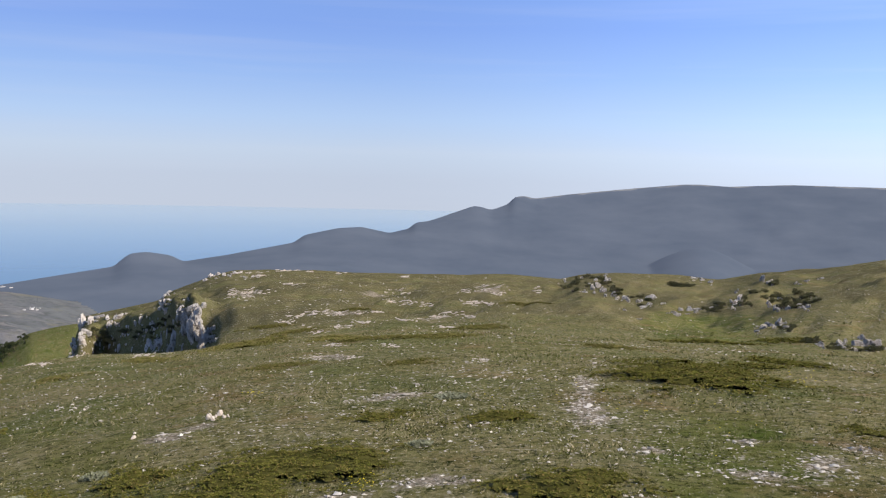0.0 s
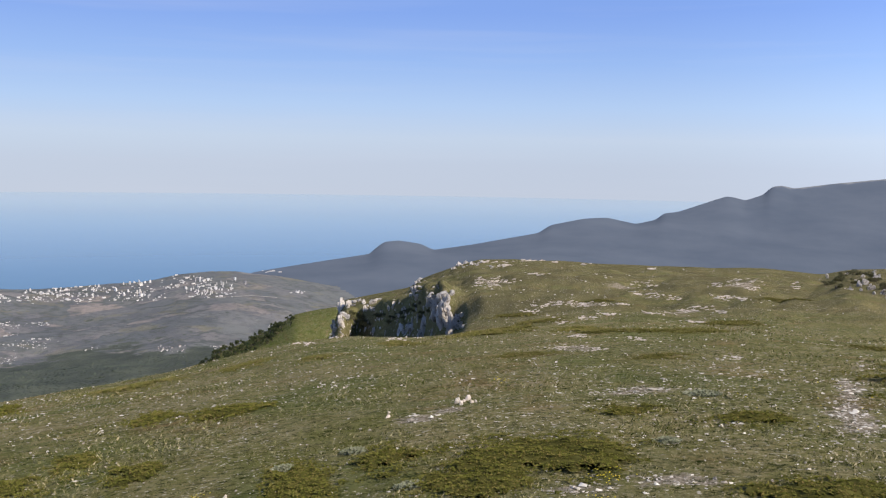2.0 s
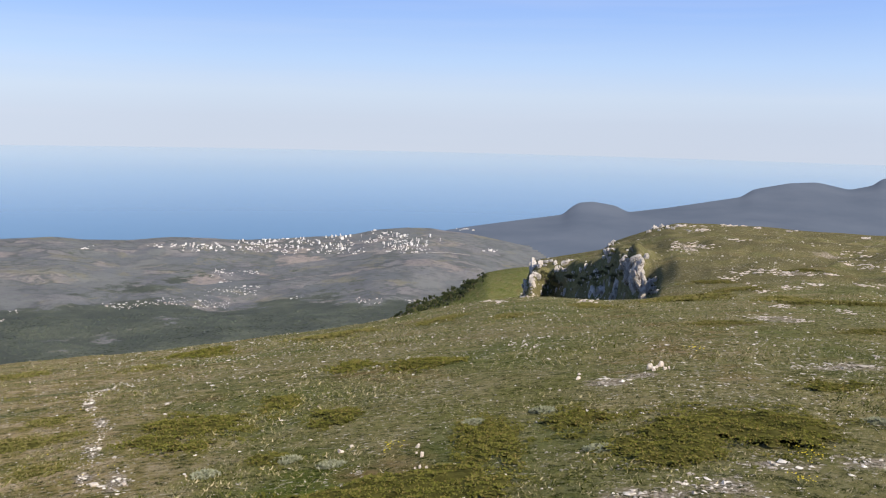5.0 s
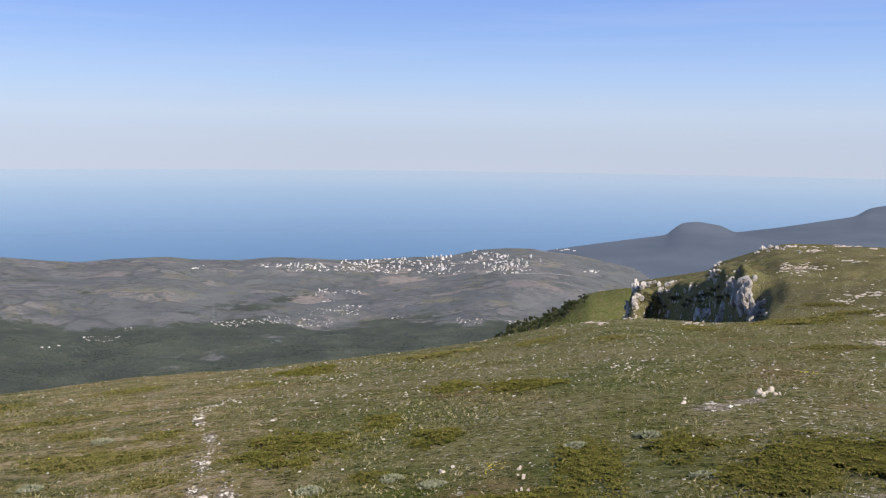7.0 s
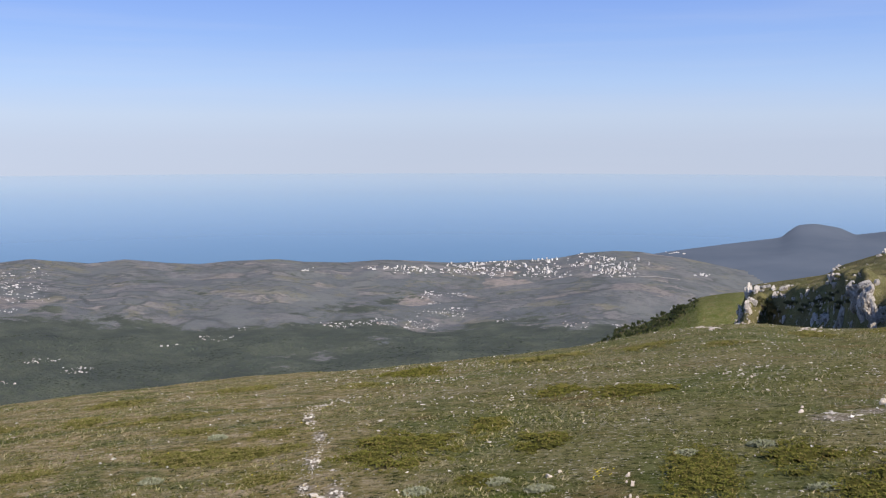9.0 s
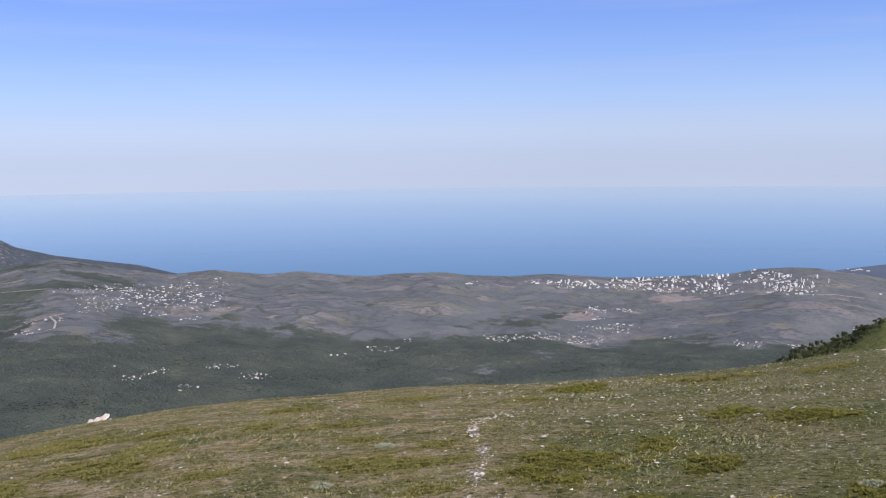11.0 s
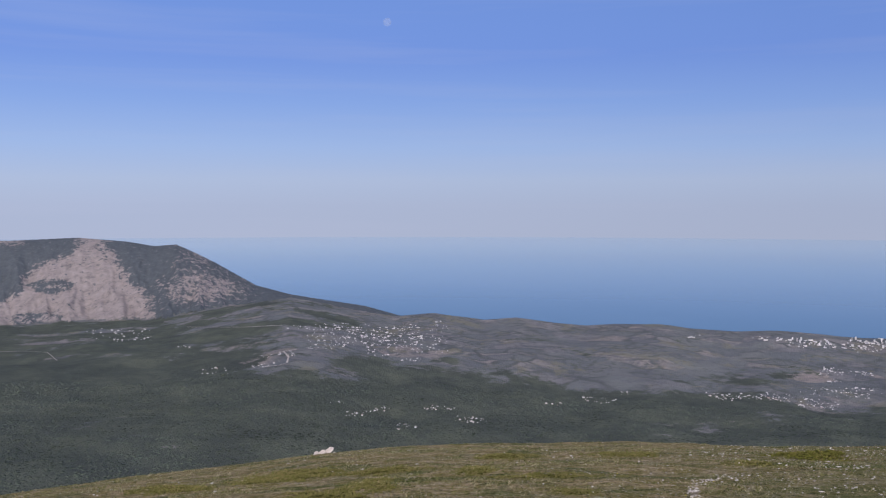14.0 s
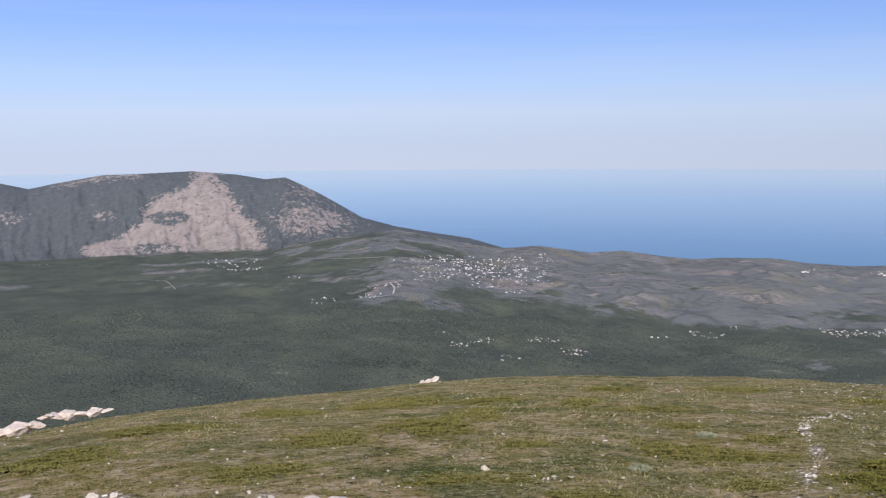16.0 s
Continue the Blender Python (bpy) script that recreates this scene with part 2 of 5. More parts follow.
def small_limestone(n, l, p):
    coords = n("TexCoord").outputs["Object"]
    fine = noise_of(n, l, 3, 6, 0.7, coords=coords)
    col = ramp(n, l, fine, [(0.3, (0.36, 0.30, 0.25)), (0.5, (0.60, 0.53, 0.46)), (0.7, (0.74, 0.67, 0.60))])
    l(mix(n, l, grey(n, l, n("ObjectInfo").outputs["Random"], -0.2, 2.0), col, (0.60, 0.49, 0.43)), p.inputs["Base Color"])
    bump(n, l, p, fine, 0.5, 0.01)


def limestone(n, l, p):
    tone = n("ObjectInfo")
    coords = n("TexCoord").outputs["Object"]
    fine = noise_of(n, l, 7, 7, 0.72, coords=coords)
    grime_and_shade = noise_of(n, l, 1.6, 5, 0.65, 0.5, coords=coords)
    # darkest tone paints the shadow in cracks
    col = ramp(n, l, fine, [(0.30, (0.17, 0.155, 0.145)), (0.41, (0.52, 0.485, 0.46)), (0.58, (0.72, 0.685, 0.655)), (0.75, (0.80, 0.77, 0.74))])
    # dark blotches: lichen, and crevice shade put into the colour
    col = mix(n, l, grey(n, l, grime_and_shade, 0.53, 0.6), col, (0.12, 0.105, 0.085))
    l(mix(n, l, grey(n, l, tone.outputs["Random"], -0.4, 2.6), col, (0.5, 0.42, 0.37)), p.inputs["Base Color"])
    bump(n, l, p, fine, 1.0, 0.16)


def pebble(n, l, p):
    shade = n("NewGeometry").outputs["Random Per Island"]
    l(ramp(n, l, shade, [(0.0, (0.32, 0.275, 0.225)), (0.5, (0.55, 0.49, 0.42)), (1.0, (0.76, 0.70, 0.62))]), p.inputs["Base Color"])


def leafy(*stops):
    def build(n, l, p):
        shade = n("NewGeometry").outputs["Random Per Island"]
        patch = noise_of(n, l, 1.4, 3)
        l(ramp(n, l, plus(n, l, plus(n, l, shade, 0.6, "MULTIPLY"), plus(n, l, patch, 0.4, "MULTIPLY")), stops), p.inputs["Base Color"])
    return build


def plain(colour, spread=0.12, scale=3.0):
    def build(n, l, p):
        lo = tuple(c * (1 - spread) for c in colour)
        hi = tuple(c * (1 + spread) for c in colour)
        l(ramp(n, l, noise_of(n, l, scale, 4), [(0.3, lo), (0.7, hi)]), p.inputs["Base Color"])
    return build


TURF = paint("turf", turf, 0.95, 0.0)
VALLEY = paint("hazed_valley_cover", hazed_valley_cover, 0.95, 0.05)
RANGE = paint("hazed_range_woods", hazed_range_cover, 1.0, 0.0)
SCARP = paint("scarp", hazed_scarp_cover, 0.95, 0.05)
SEA = paint("sea_water", water, 0.38, 0.5)
STONE = paint("limestone", limestone, 0.9, 0.2)
SMALL_STONE = paint("weathered_stone", small_limestone, 0.9, 0.1)
PEBBLE = paint("limestone_chips", pebble, 0.9, 0.2)
BLADE = paint("grass_blades", leafy((0.2, (0.022, 0.03, 0.006)), (0.42, (0.10, 0.11, 0.025)), (0.58, (0.192, 0.185, 0.072)), (0.78, (0.47, 0.40, 0.25))), 0.9, 0.0)
JUNIPER = paint("juniper", leafy((0.2, (0.075, 0.08, 0.016)), (0.45, (0.122, 0.122, 0.026)), (0.6, (0.155, 0.145, 0.036)), (0.78, (0.185, 0.14, 0.048))), 0.9, 0.0)
PALE_MAT = paint("pale_low_growth", leafy((0.2, (0.095, 0.095, 0.026)), (0.45, (0.138, 0.13, 0.036)), (0.6, (0.165, 0.146, 0.048)), (0.8, (0.205, 0.16, 0.072))), 0.9, 0.0)
JUNIPER_WOOD_SHADE = paint("juniper_shade", plain((0.075, 0.07, 0.02), 0.5, 14), 0.95, 0.0)
SILVER = paint("silver_leaves", leafy((0.2, (0.15, 0.16, 0.09)), (0.8, (0.30, 0.30, 0.21))), 0.9, 0.0)
LEAF = paint("shrub_leaves", leafy((0.2, (0.055, 0.058, 0.026)), (0.6, (0.09, 0.088, 0.042)), (0.95, (0.145, 0.125, 0.07))), 0.85, 0.1)
TREE_LEAF = paint("tree_leaves", leafy((0.2, (0.028, 0.036, 0.016)), (0.6, (0.048, 0.058, 0.024)), (0.95, (0.075, 0.08, 0.035))), 0.85, 0.1)
WOODS = paint("woodland", plain((0.08, 0.094, 0.07), 0.5, 0.022), 0.95, 0.0)
BARK = paint("bark", plain((0.13, 0.105, 0.085), 0.4, 12), 0.95, 0.1)
PETAL = paint("yellow_petals", leafy((0.2, (0.55, 0.42, 0.02)), (0.8, (0.7, 0.6, 0.05))), 0.7, 0.2)
PLASTER = paint("white_plaster", lambda n, l, p: l(ramp(n, l, n("ObjectInfo").outputs["Random"], [(0.0, (0.36, 0.33, 0.32)), (0.5, (0.58, 0.55, 0.53)), (1.0, (0.84, 0.82, 0.80))]), p.inputs["Base Color"]), 0.8, 0.2)
ROOF = paint("roof_tiles", lambda n, l, p: l(ramp(n, l, n("ObjectInfo").outputs["Random"], [(0.0, (0.3, 0.19, 0.15)), (0.5, (0.36, 0.33, 0.32)), (1.0, (0.6, 0.57, 0.55))]), p.inputs["Base Color"]), 0.8, 0.2)
TRACK = paint("pale_earth", plain((0.45, 0.41, 0.37), 0.15, 0.2), 0.95, 0.1)
MOON = paint("moon", plain((0.6, 0.62, 0.66), 0.3, 0.06), 1.0, 0.0)
MOON.node_tree.nodes["Principled BSDF"].inputs["Alpha"].default_value = 0.12

# ---- the lie of the land, in polar terms round the standing place ----
def lattice(ix, iy, salt):
    h = (ix * 374761393 + iy * 668265263 + salt * 974634777) & 0xFFFFFFFF
    h = ((h ^ (h >> 13)) * 1274126177) & 0xFFFFFFFF
    return ((h ^ (h >> 16)) & 0xFFFF) / 65535.0


def swell(x, y, salt=0):
    """Smooth value noise, 0 to 1, on arrays."""
    fx, fy = np.floor(x), np.floor(y)
    ix, iy = fx.astype(np.int64), fy.astype(np.int64)
    u, v = x - fx, y - fy
    u, v = u * u * u * (u * (6 * u - 15) + 10), v * v * v * (v * (6 * v - 15) + 10)
    a = lattice(ix, iy, salt) * (1 - u) + lattice(ix + 1, iy, salt) * u
    b = lattice(ix, iy + 1, salt) * (1 - u) + lattice(ix + 1, iy + 1, salt) * u
    return a * (1 - v) + b * v


def rough(x, y, octaves=4, salt=0, gain=0.5):
    """Fractal noise, about -1 to 1."""
    total, amp, top = 0.0, 1.0, 0.0
    for k in range(octaves):
        total = total + amp * (2 * swell(x * 2 ** k + 17.3 * k, y * 2 ** k - 9.1 * k, salt + k) - 1)
        top += amp
        amp *= gain
    return total / top


def profile(points, soft=0.0):
    """Run of values over the azimuth, from (azimuth, value) points, rounded by so many degrees."""
    a = np.array([q[0] for q in points], float)
    v = np.array([q[1] for q in points], float)
    order = np.argsort(a)
    fine = np.arange(-180, 180.01, 0.05)
    run = np.interp(fine, a[order], v[order])
    if soft:
        k = np.exp(-0.5 * (np.arange(-3 * soft, 3 * soft + 0.01, 0.05) / soft) ** 2)
        pad = len(k) // 2
        run = np.convolve(np.pad(run, pad, mode="edge"), k / k.sum(), mode="valid")[:len(fine)]

    def at(az):
        return np.interp(az, fine, run)
    return at


def step(x, lo, hi):
    u = np.clip((x - lo) / (hi - lo), 0, 1)
    return u * u * (3 - 2 * u)


def up(el):
    return np.tan(np.radians(el))


# brow of the meadow: how far below the eye's level it stands, in degrees
BROW_POINTS = [(-180, -7), (-60, -8), (-26, -9.08), (-4, -9.07), (8, -9.5), (13.4, -9.95), (16.3, -10.35), (21.5, -10.3), (23.5, -10.6), (25.3, -11.0),
                (27, -11.4), (30.9, -12.2), (34.5, -12.65), (38.5, -13.1), (43.4, -13.5), (49.4, -13.85), (55.9, -14.15), (60, -14.32), (65.5, -14.52),
                (70.5, -14.8), (75.5, -15.3), (82.5, -15.4), (87, -15.4), (95, -15.9), (110, -14), (140, -8), (180, -7)]
BROW, BROW_WIDE = profile(BROW_POINTS, 1.0), profile(BROW_POINTS, 10.0)
BROW_FAR = profile([(-180, 60), (-26, 30), (-4, 34), (14, 42), (30, 48), (50, 44), (75, 36), (95, 30), (140, 60), (180, 60)], 8.0)
# skyline of the near hill
HILL = profile([(-60, -3.4), (-30, -3.5), (-25.4, -3.65), (-23.4, -4.14), (-22, -4.48), (-18.9, -4.9), (-17.4, -5.3), (-16.4, -5.5), (-14.2, -5.35), (-10.2, -5.35), (-8.5, -5.5),
                (-7.2, -5.8), (-4.1, -5.57), (-1.3, -5.72), (2.2, -5.76), (5.6, -5.72), (7.7, -5.54), (10.7, -5.47), (12.7, -5.56), (14, -5.95), (16.3, -6.95),
                (16.9, -7.5), (19.8, -8.3), (21, -8.6), (21.3, -9.0), (21.6, -10.4), (22, -12.5), (24, -16), (30, -24)], 0.2)
HILL_FAR = profile([(-60, 110), (-26, 105), (-8, 120), (4, 150), (12, 150), (16, 138), (21, 128), (30, 120)], 2.0)
CRAG_BASE = profile([(12.5, -10.0), (13.2, -10.3), (13.8, -10.6), (14.6, -10.75), (23, -10.75)], 0.15)
CRAG_FOOT = profile([(10, 58), (13.2, 58), (14.4, 59), (15.3, 60), (15.65, 64), (15.9, 86), (16.3, 93), (18, 100), (20.2, 114), (20.7, 108), (21.3, 106), (22, 112), (30, 118)], 0.1)
GREEN = profile([(10, -9.5), (18, -8.6), (21.6, -8.7), (23.9, -9.15), (25.3, -10.0), (27, -10.9), (28.7, -11.6), (31, -13.5), (36, -18)])
GREEN_FAR = 290.0


def near_land(az, r):
    """Height of the meadow, the hill and its shoulders."""
    x, y = -np.sin(np.radians(az)) * r, np.cos(np.radians(az)) * r
    far = BROW_FAR(az)
    b = EYE / far ** 2
    near = step(r, 0.25 * far, 0.85 * far)
    a = -up(BROW(az)) * near - up(BROW_WIDE(az)) * (1 - near) - 2 * EYE / far
    a_far = -up(BROW(az)) - 2 * EYE / far
    limit = np.clip((0.46 - a) / (2 * b), far, None)
    rr = np.minimum(r, limit)
    meadow = -a * rr - b * rr ** 2 - 0.46 * np.maximum(r - limit, 0)
    brow_z = -a_far * far - b * far ** 2
    top_far = HILL_FAR(az)
    top_z = EYE + top_far * up(HILL(az))
    # the hill: from the brow on to its skyline, then down behind
    u = np.clip((r - far) / (top_far - far), 0, None)
    rise = np.where(u < 1, brow_z + (top_z - brow_z) * u, top_z - (r - top_far) * (0.06 + 0.0022 * np.clip(r - top_far, 0, 150)))
    # ledges and swells of the hillside, and the green hollow scooped out of it
    slope = np.sin(np.pi * np.clip(u, 0, 1)) ** 0.7
    rise = rise + slope * (0.75 * rough(az / 3.2 + r / 40, r / 13, 4, 19, 0.55) + 0.5 * rough(x / 16, y / 16, 3, 23))
    rise = rise - 1.05 * np.exp(-((az + 15.8) / 3.8) ** 2 - ((r - 51) / 11) ** 2) + 0.9 * np.exp(-((az + 11.0) / 3.0) ** 2 - ((r - 84) / 12) ** 2)
    rise = rise + 1.3 * np.exp(-((az - 15.1) / 0.8) ** 2 - ((r - 65) / 7) ** 2) - 0.5 * np.exp(-((az - 13.4) / 0.6) ** 2 - ((r - 57) / 7) ** 2)
    # the craggy end: a drop before the foot, a steep face, then the hill's own turf
    foot_far = CRAG_FOOT(az)
    foot_z = EYE + foot_far * up(CRAG_BASE(az))
    wander = (0.6 + 1.4 * step(az, 15, 16.5)) * rough(az * 1.3, az * 0 + 3.3, 3, 5)
    ledge_far = foot_far + 4 + 3 * step(az, 14.6, 15.6) + wander
    ledge_z = brow_z + (top_z - brow_z) * np.clip((ledge_far - far) / (top_far - far), 0, 1) + 1.3 * np.exp(-((az - 15.1) / 0.8) ** 2) * step(ledge_far, 80, 70) - 0.5 * np.exp(-((az - 13.4) / 0.6) ** 2)
    dip = EYE + r * up(BROW(az) + (CRAG_BASE(az) - BROW(az)) * step(r, far, 0.6 * far + 0.4 * foot_far))
    cut = np.where(r < foot_far, dip, np.where(r < ledge_far, foot_z + (ledge_z - foot_z) * step(r, foot_far + wander, ledge_far), rise))
    cut = cut + 0.8 * rough(x / 2.4, y / 2.4, 4, 15, 0.6) * step(r, foot_far - 2, foot_far + 2) * step(r, top_far, top_far - 6)
    k = step(az, 13.3, 14.2)
    hill = rise * (1 - k) + cut * k
    green = EYE + GREEN_FAR * up(GREEN(az)) - 0.32 * np.abs(r - GREEN_FAR) * step(np.abs(r - GREEN_FAR), 0, 40)
    on_hill = step(az, 30, 23) * step(az, -75, -45)
    z = np.where(r > far, np.maximum(meadow, np.where(on_hill > 0, hill * on_hill + meadow * (1 - on_hill), meadow)), meadow)
    z = np.where((r > 120) & (az > 8) & (az < 37), np.maximum(z, green), z)
    # unevenness, gentler close by so that the eye's height holds
    z = z + 0.05 * rough(x / 1.7, y / 1.7, 4, 11) * step(r, 1, 5) + 0.22 * rough(x / 9, y / 9, 3, 21) * step(r, 8, 30) + 0.5 * rough(x / 30, y / 30, 4, 31) * step(r, 50, 110)
    return z


def grid_mesh(name, azs, rs, height, materials, keep=None, masks=None):
    """A sheet over azimuths and distances. keep picks faces; masks are named values of cover at each point."""
    A, R = np.meshgrid(azs, rs, indexing="ij")
    Z = height(A, R)
    X, Y = -np.sin(np.radians(A)) * R, np.cos(np.radians(A)) * R
    na, nr = A.shape
    verts = np.stack([X, Y, Z], -1).reshape(-1, 3)
    i, j = np.meshgrid(np.arange(na - 1), np.arange(nr - 1), indexing="ij")
    q = (i * nr + j).ravel()
    faces = np.stack([q, q + 1, q + nr + 1, q + nr], -1)[:, ::-1]
    cover = {key: make(A, R, Z).ravel() for key, make in (masks or {}).items()}
    if keep is not None:
        faces = faces[keep(A, R, Z)[:-1, :-1].ravel()]
        used = np.unique(faces)
        index = np.full(len(verts), -1)
        index[used] = np.arange(len(used))
        verts, faces = verts[used], index[faces]
        cover = {key: value[used] for key, value in cover.items()}
    mesh = bpy.data.meshes.new(name)
    mesh.vertices.add(len(verts))
    mesh.vertices.foreach_set("co", verts.astype(np.float32).ravel())
    mesh.loops.add(len(faces) * 4)
    mesh.loops.foreach_set("vertex_index", faces.astype(np.int32).ravel())
    mesh.polygons.add(len(faces))
    mesh.polygons.foreach_set("loop_start", np.arange(len(faces), dtype=np.int32) * 4)
    mesh.polygons.foreach_set("use_smooth", np.ones(len(faces), dtype=bool))
    for m in materials:
        mesh.materials.append(m)
    mesh.update(calc_edges=True)
    mesh.validate()
    for key, value in cover.items():
        mesh.attributes.new(key, "FLOAT", "POINT").data.foreach_set("value", value.astype(np.float32))
    return new(name, mesh)


def meet(az, el, land, lo=3.0, hi=2600.0):
    """Distance at which a line of sight at that azimuth and elevation first meets the land."""
    az, el = np.atleast_1d(np.asarray(az, float)), np.atleast_1d(np.asarray(el, float))
    rs = np.geomspace(lo, hi, 900)
    A, R = np.meshgrid(az, rs, indexing="ij")
    under = land(A, R) >= EYE + R * np.tan(np.radians(el))[:, None]
    return np.where(under.any(1), rs[under.argmax(1)], np.nan)


def spot(az, r):
    return -np.sin(np.radians(az)) * r, np.cos(np.radians(az)) * r


def patches(rows, low=3.0, high=130.0):
    """Ellipses on the meadow from (azimuth, elevation, width, height) in degrees: azimuth, distance, half width, half depth."""
    made = []
    for az, el, w, h in rows:
        r, r0, r1 = meet([az, az, az], [el, el - h / 2, el + h / 2], near_land, low, high)
        if np.isnan(r):
            continue
        r1 = r + 1.6 * (r - r0) if np.isnan(r1) or r1 > r + 3 * (r - r0) else r1
        made.append((az, r, max(0.12, r * radians(w) / 2), max(0.15, (r1 - r0) / 2)))
    return made


# bare stony spots and the trodden path: azimuth, elevation, width, height
STONY = patches([(-8.9, -12.1, 2.2, 3.5), (-22.7, -15.2, 4.6, 2.5), (0.84, -18.1, 7.8, 1.5), (2.5, -13, 5.2, 0.6), (-9.7, -13.9, 3.8, 1.1), (10.2, -23, 11, 1.2), (2, -21.1, 3.4, 1),
                 (-0.5, -18.1, 9, 0.6), (46.6, -20.8, 2.2, 1.4), (47.9, -16.4, 0.35, 0.6), (46.9, -15.68, 1.2, 0.2), (47.35, -17.6, 0.35, 0.8), (47.9, -19.0, 0.4, 1.2), (48.5, -20.4, 0.6, 0.9)])
STONY += patches([(-20, -16.3, 6, 1.2), (-24.5, -14.3, 4, 0.8), (-18.5, -14.6, 3, 0.6), (-13, -18.2, 4, 0.7), (9.5, -20.6, 6, 1.6), (14, -21.6, 6, 1.0), (6.2, -19.0, 5, 0.9), (-9.5, -10.6, 1.6, 0.6), (-8.6, -11.6, 1.5, 0.8), (6.6, -10.7, 3.4, 0.6), (-2.8, -10.7, 1.4, 0.25), (14.5, -14.7, 2.6, 0.4), (16.5, -15.3, 3.2, 0.6), (63.2, -20.2, 4, 0.5), (72.9, -20.7, 3, 0.5),
                  (81, -20.7, 3, 0.6), (90, -19.9, 4, 0.7), (77, -21.1, 4, 0.5), (6.2, -8.1, 4, 0.3), (11.9, -7, 1.7, 0.5), (-2.9, -6.6, 2.4, 0.4), (0.5, -8.3, 3, 0.3), (4, -7, 3, 0.2),
                  (-13, -15.5, 4, 0.8), (-2, -14.6, 3, 0.5)])


def stony(az, r, z=None):
    x, y = spot(az, r)
    edge = 0.75 * rough(x / 1.1, y / 1.1, 5, 81, 0.65)
    value = 0.28 * step(rough(x / 3.0, y / 3.0, 3, 83), 0.25, 0.6) * step(r, 160, 60)
    for a0, r0, hw, hd in STONY:
        d = np.sqrt((r * np.sin(np.radians(az - a0)) / hw) ** 2 + ((r * np.cos(np.radians(az - a0)) - r0) / hd) ** 2)
        value = np.maximum(value, np.clip(1.25 - d + edge, 0, 1) * (np.abs(az - a0) < 60))
    return value


def lush(az, r, z=None):
    x, y = spot(az, r)
    hollow = step(((az + 15.6) / 3.6) ** 2 + ((r - 46) / 13) ** 2 + 0.5 * rough(x / 4, y / 4, 3, 91), 1.2, 0.8)
    near = step(((az - 35) / 5.5) ** 2 + ((r - 6.6) / 0.7) ** 2 + 0.7 * rough(x / 0.6, y / 0.6, 3, 92), 1.3, 0.7)
    slope = step(r, 200, 230) * step(az, 8, 12)
    right = 0.75 * step(((az + 18) / 6) ** 2 + ((r - 8) / 2.5) ** 2 + 0.7 * rough(x, y, 3, 93), 1.3, 0.5)
    return np.maximum(np.maximum(hollow, 0.8 * slope), np.maximum(0.8 * near, right))


def dry(az, r, z=None):
    """Sunburnt grass, mostly on the slope that falls to the valley."""
    return np.clip(0.25 + 0.7 * step(az, 30, 56) + 0.1 * step(az, 14, 0) * step(r, 35, 60), 0, 1) * step(r, 3, 7)


def heath_shade(az, r, z=None):
    """Brownish heathland on the hill behind the meadow, thinner in the green hollow; on the crag's face its dark tone
    stands for shade.
    """
    return 0.95 * step(r, 36, 52) * step(r, 190, 170) * step(az, 23, 21) * (1 - 0.9 * lush(az, r))


VIEW = np.arange(-34, 104.01, 0.19)
AROUND = np.concatenate([np.arange(-180, -34, 4.0), VIEW, np.arange(107, 180.1, 4.0), [180.0]])
RINGS = np.concatenate([[0.02, 0.8, 1.6, 2.4], np.geomspace(3, 60, 165), np.geomspace(60.6, 130, 165), np.geomspace(131, 470, 55)])
ground = tagged(grid_mesh("ground", AROUND, RINGS, near_land, [TURF], masks={"stony": stony, "lush": lush, "dry": dry, "heath_shade": heath_shade}), "grassy stony mountain meadow with a rounded hill", "meadow", kind="structure")

# ---- the far land: valley, coast, long range and the bare-cliffed mountain ----
SEA_Z = EYE - 150.0
COAST = profile([(-60, -7), (19.4, -7.8), (23.3, -6.95), (25, -6.62), (26.5, -6.46), (27.4, -6.33), (28.4, -6.32), (30.8, -6.5), (32.1, -6.76), (33.6, -6.95), (35.7, -7.04), (38.5, -7.2), (40.2, -7.1), (43.3, -6.99), (45.4, -7.09), (47.8, -7.03), (49.5, -6.83), (52.3, -6.83), (54, -6.98),
                 (55.8, -6.88), (58.2, -6.61), (60.2, -6.74), (61.7, -6.54), (63.2, -6.36), (64.6, -6.46), (65.8, -6.54), (67.5, -6.27), (70, -5.7), (72, -5.35), (80, -6.3), (95, -6.5), (130, -6.5)])
COAST_FAR = profile([(-60, 1080), (30, 1080), (48, 1040), (66, 1060), (80, 1200), (130, 1200)], 3.0)
CREST_POINTS = [(-60, 0.4), (-25.2, 0.30), (-20.2, 0.34), (-16.8, 0.16), (-15.2, 0.25), (-14.3, 0.23), (-11, -0.12), (-7.7, -0.51), (-5.5, -0.84), (-4.9, -0.69),
                 (-4.3, -0.77), (-3.9, -1.23), (-2.9, -1.6), (-2.2, -1.41), (-1.8, -1.39), (0.9, -2.38), (1.7, -2.47), (2.1, -2.86), (3.3, -3.16), (5, -2.82), (6.4, -2.92),
                 (8.4, -3.36), (9.1, -3.85), (13.1, -4.64), (15.5, -5.02), (16.3, -4.65), (17.6, -4.46), (18.5, -4.56), (19, -4.92), (19.4, -5.31), (22.5, -5.8),
                 (25.0, -6.2), (26.5, -6.46), (29, -7.4), (34, -9), (40, -14)]
CREST, CREST_WIDE = profile(CREST_POINTS, 0.12), profile(CREST_POINTS, 5.0)
CREST_FAR = profile([(-60, 2400), (-10, 2300), (-4, 2100), (3, 1800), (16, 1500), (22, 1350), (30, 1200), (60, 1100)], 3.0)
SPUR = profile([(-25, -8), (-19.5, -5.2), (-17, -3.9), (-15.4, -3.35), (-13.8, -3.9), (-11.4, -5.2), (-7, -8)], 0.7)
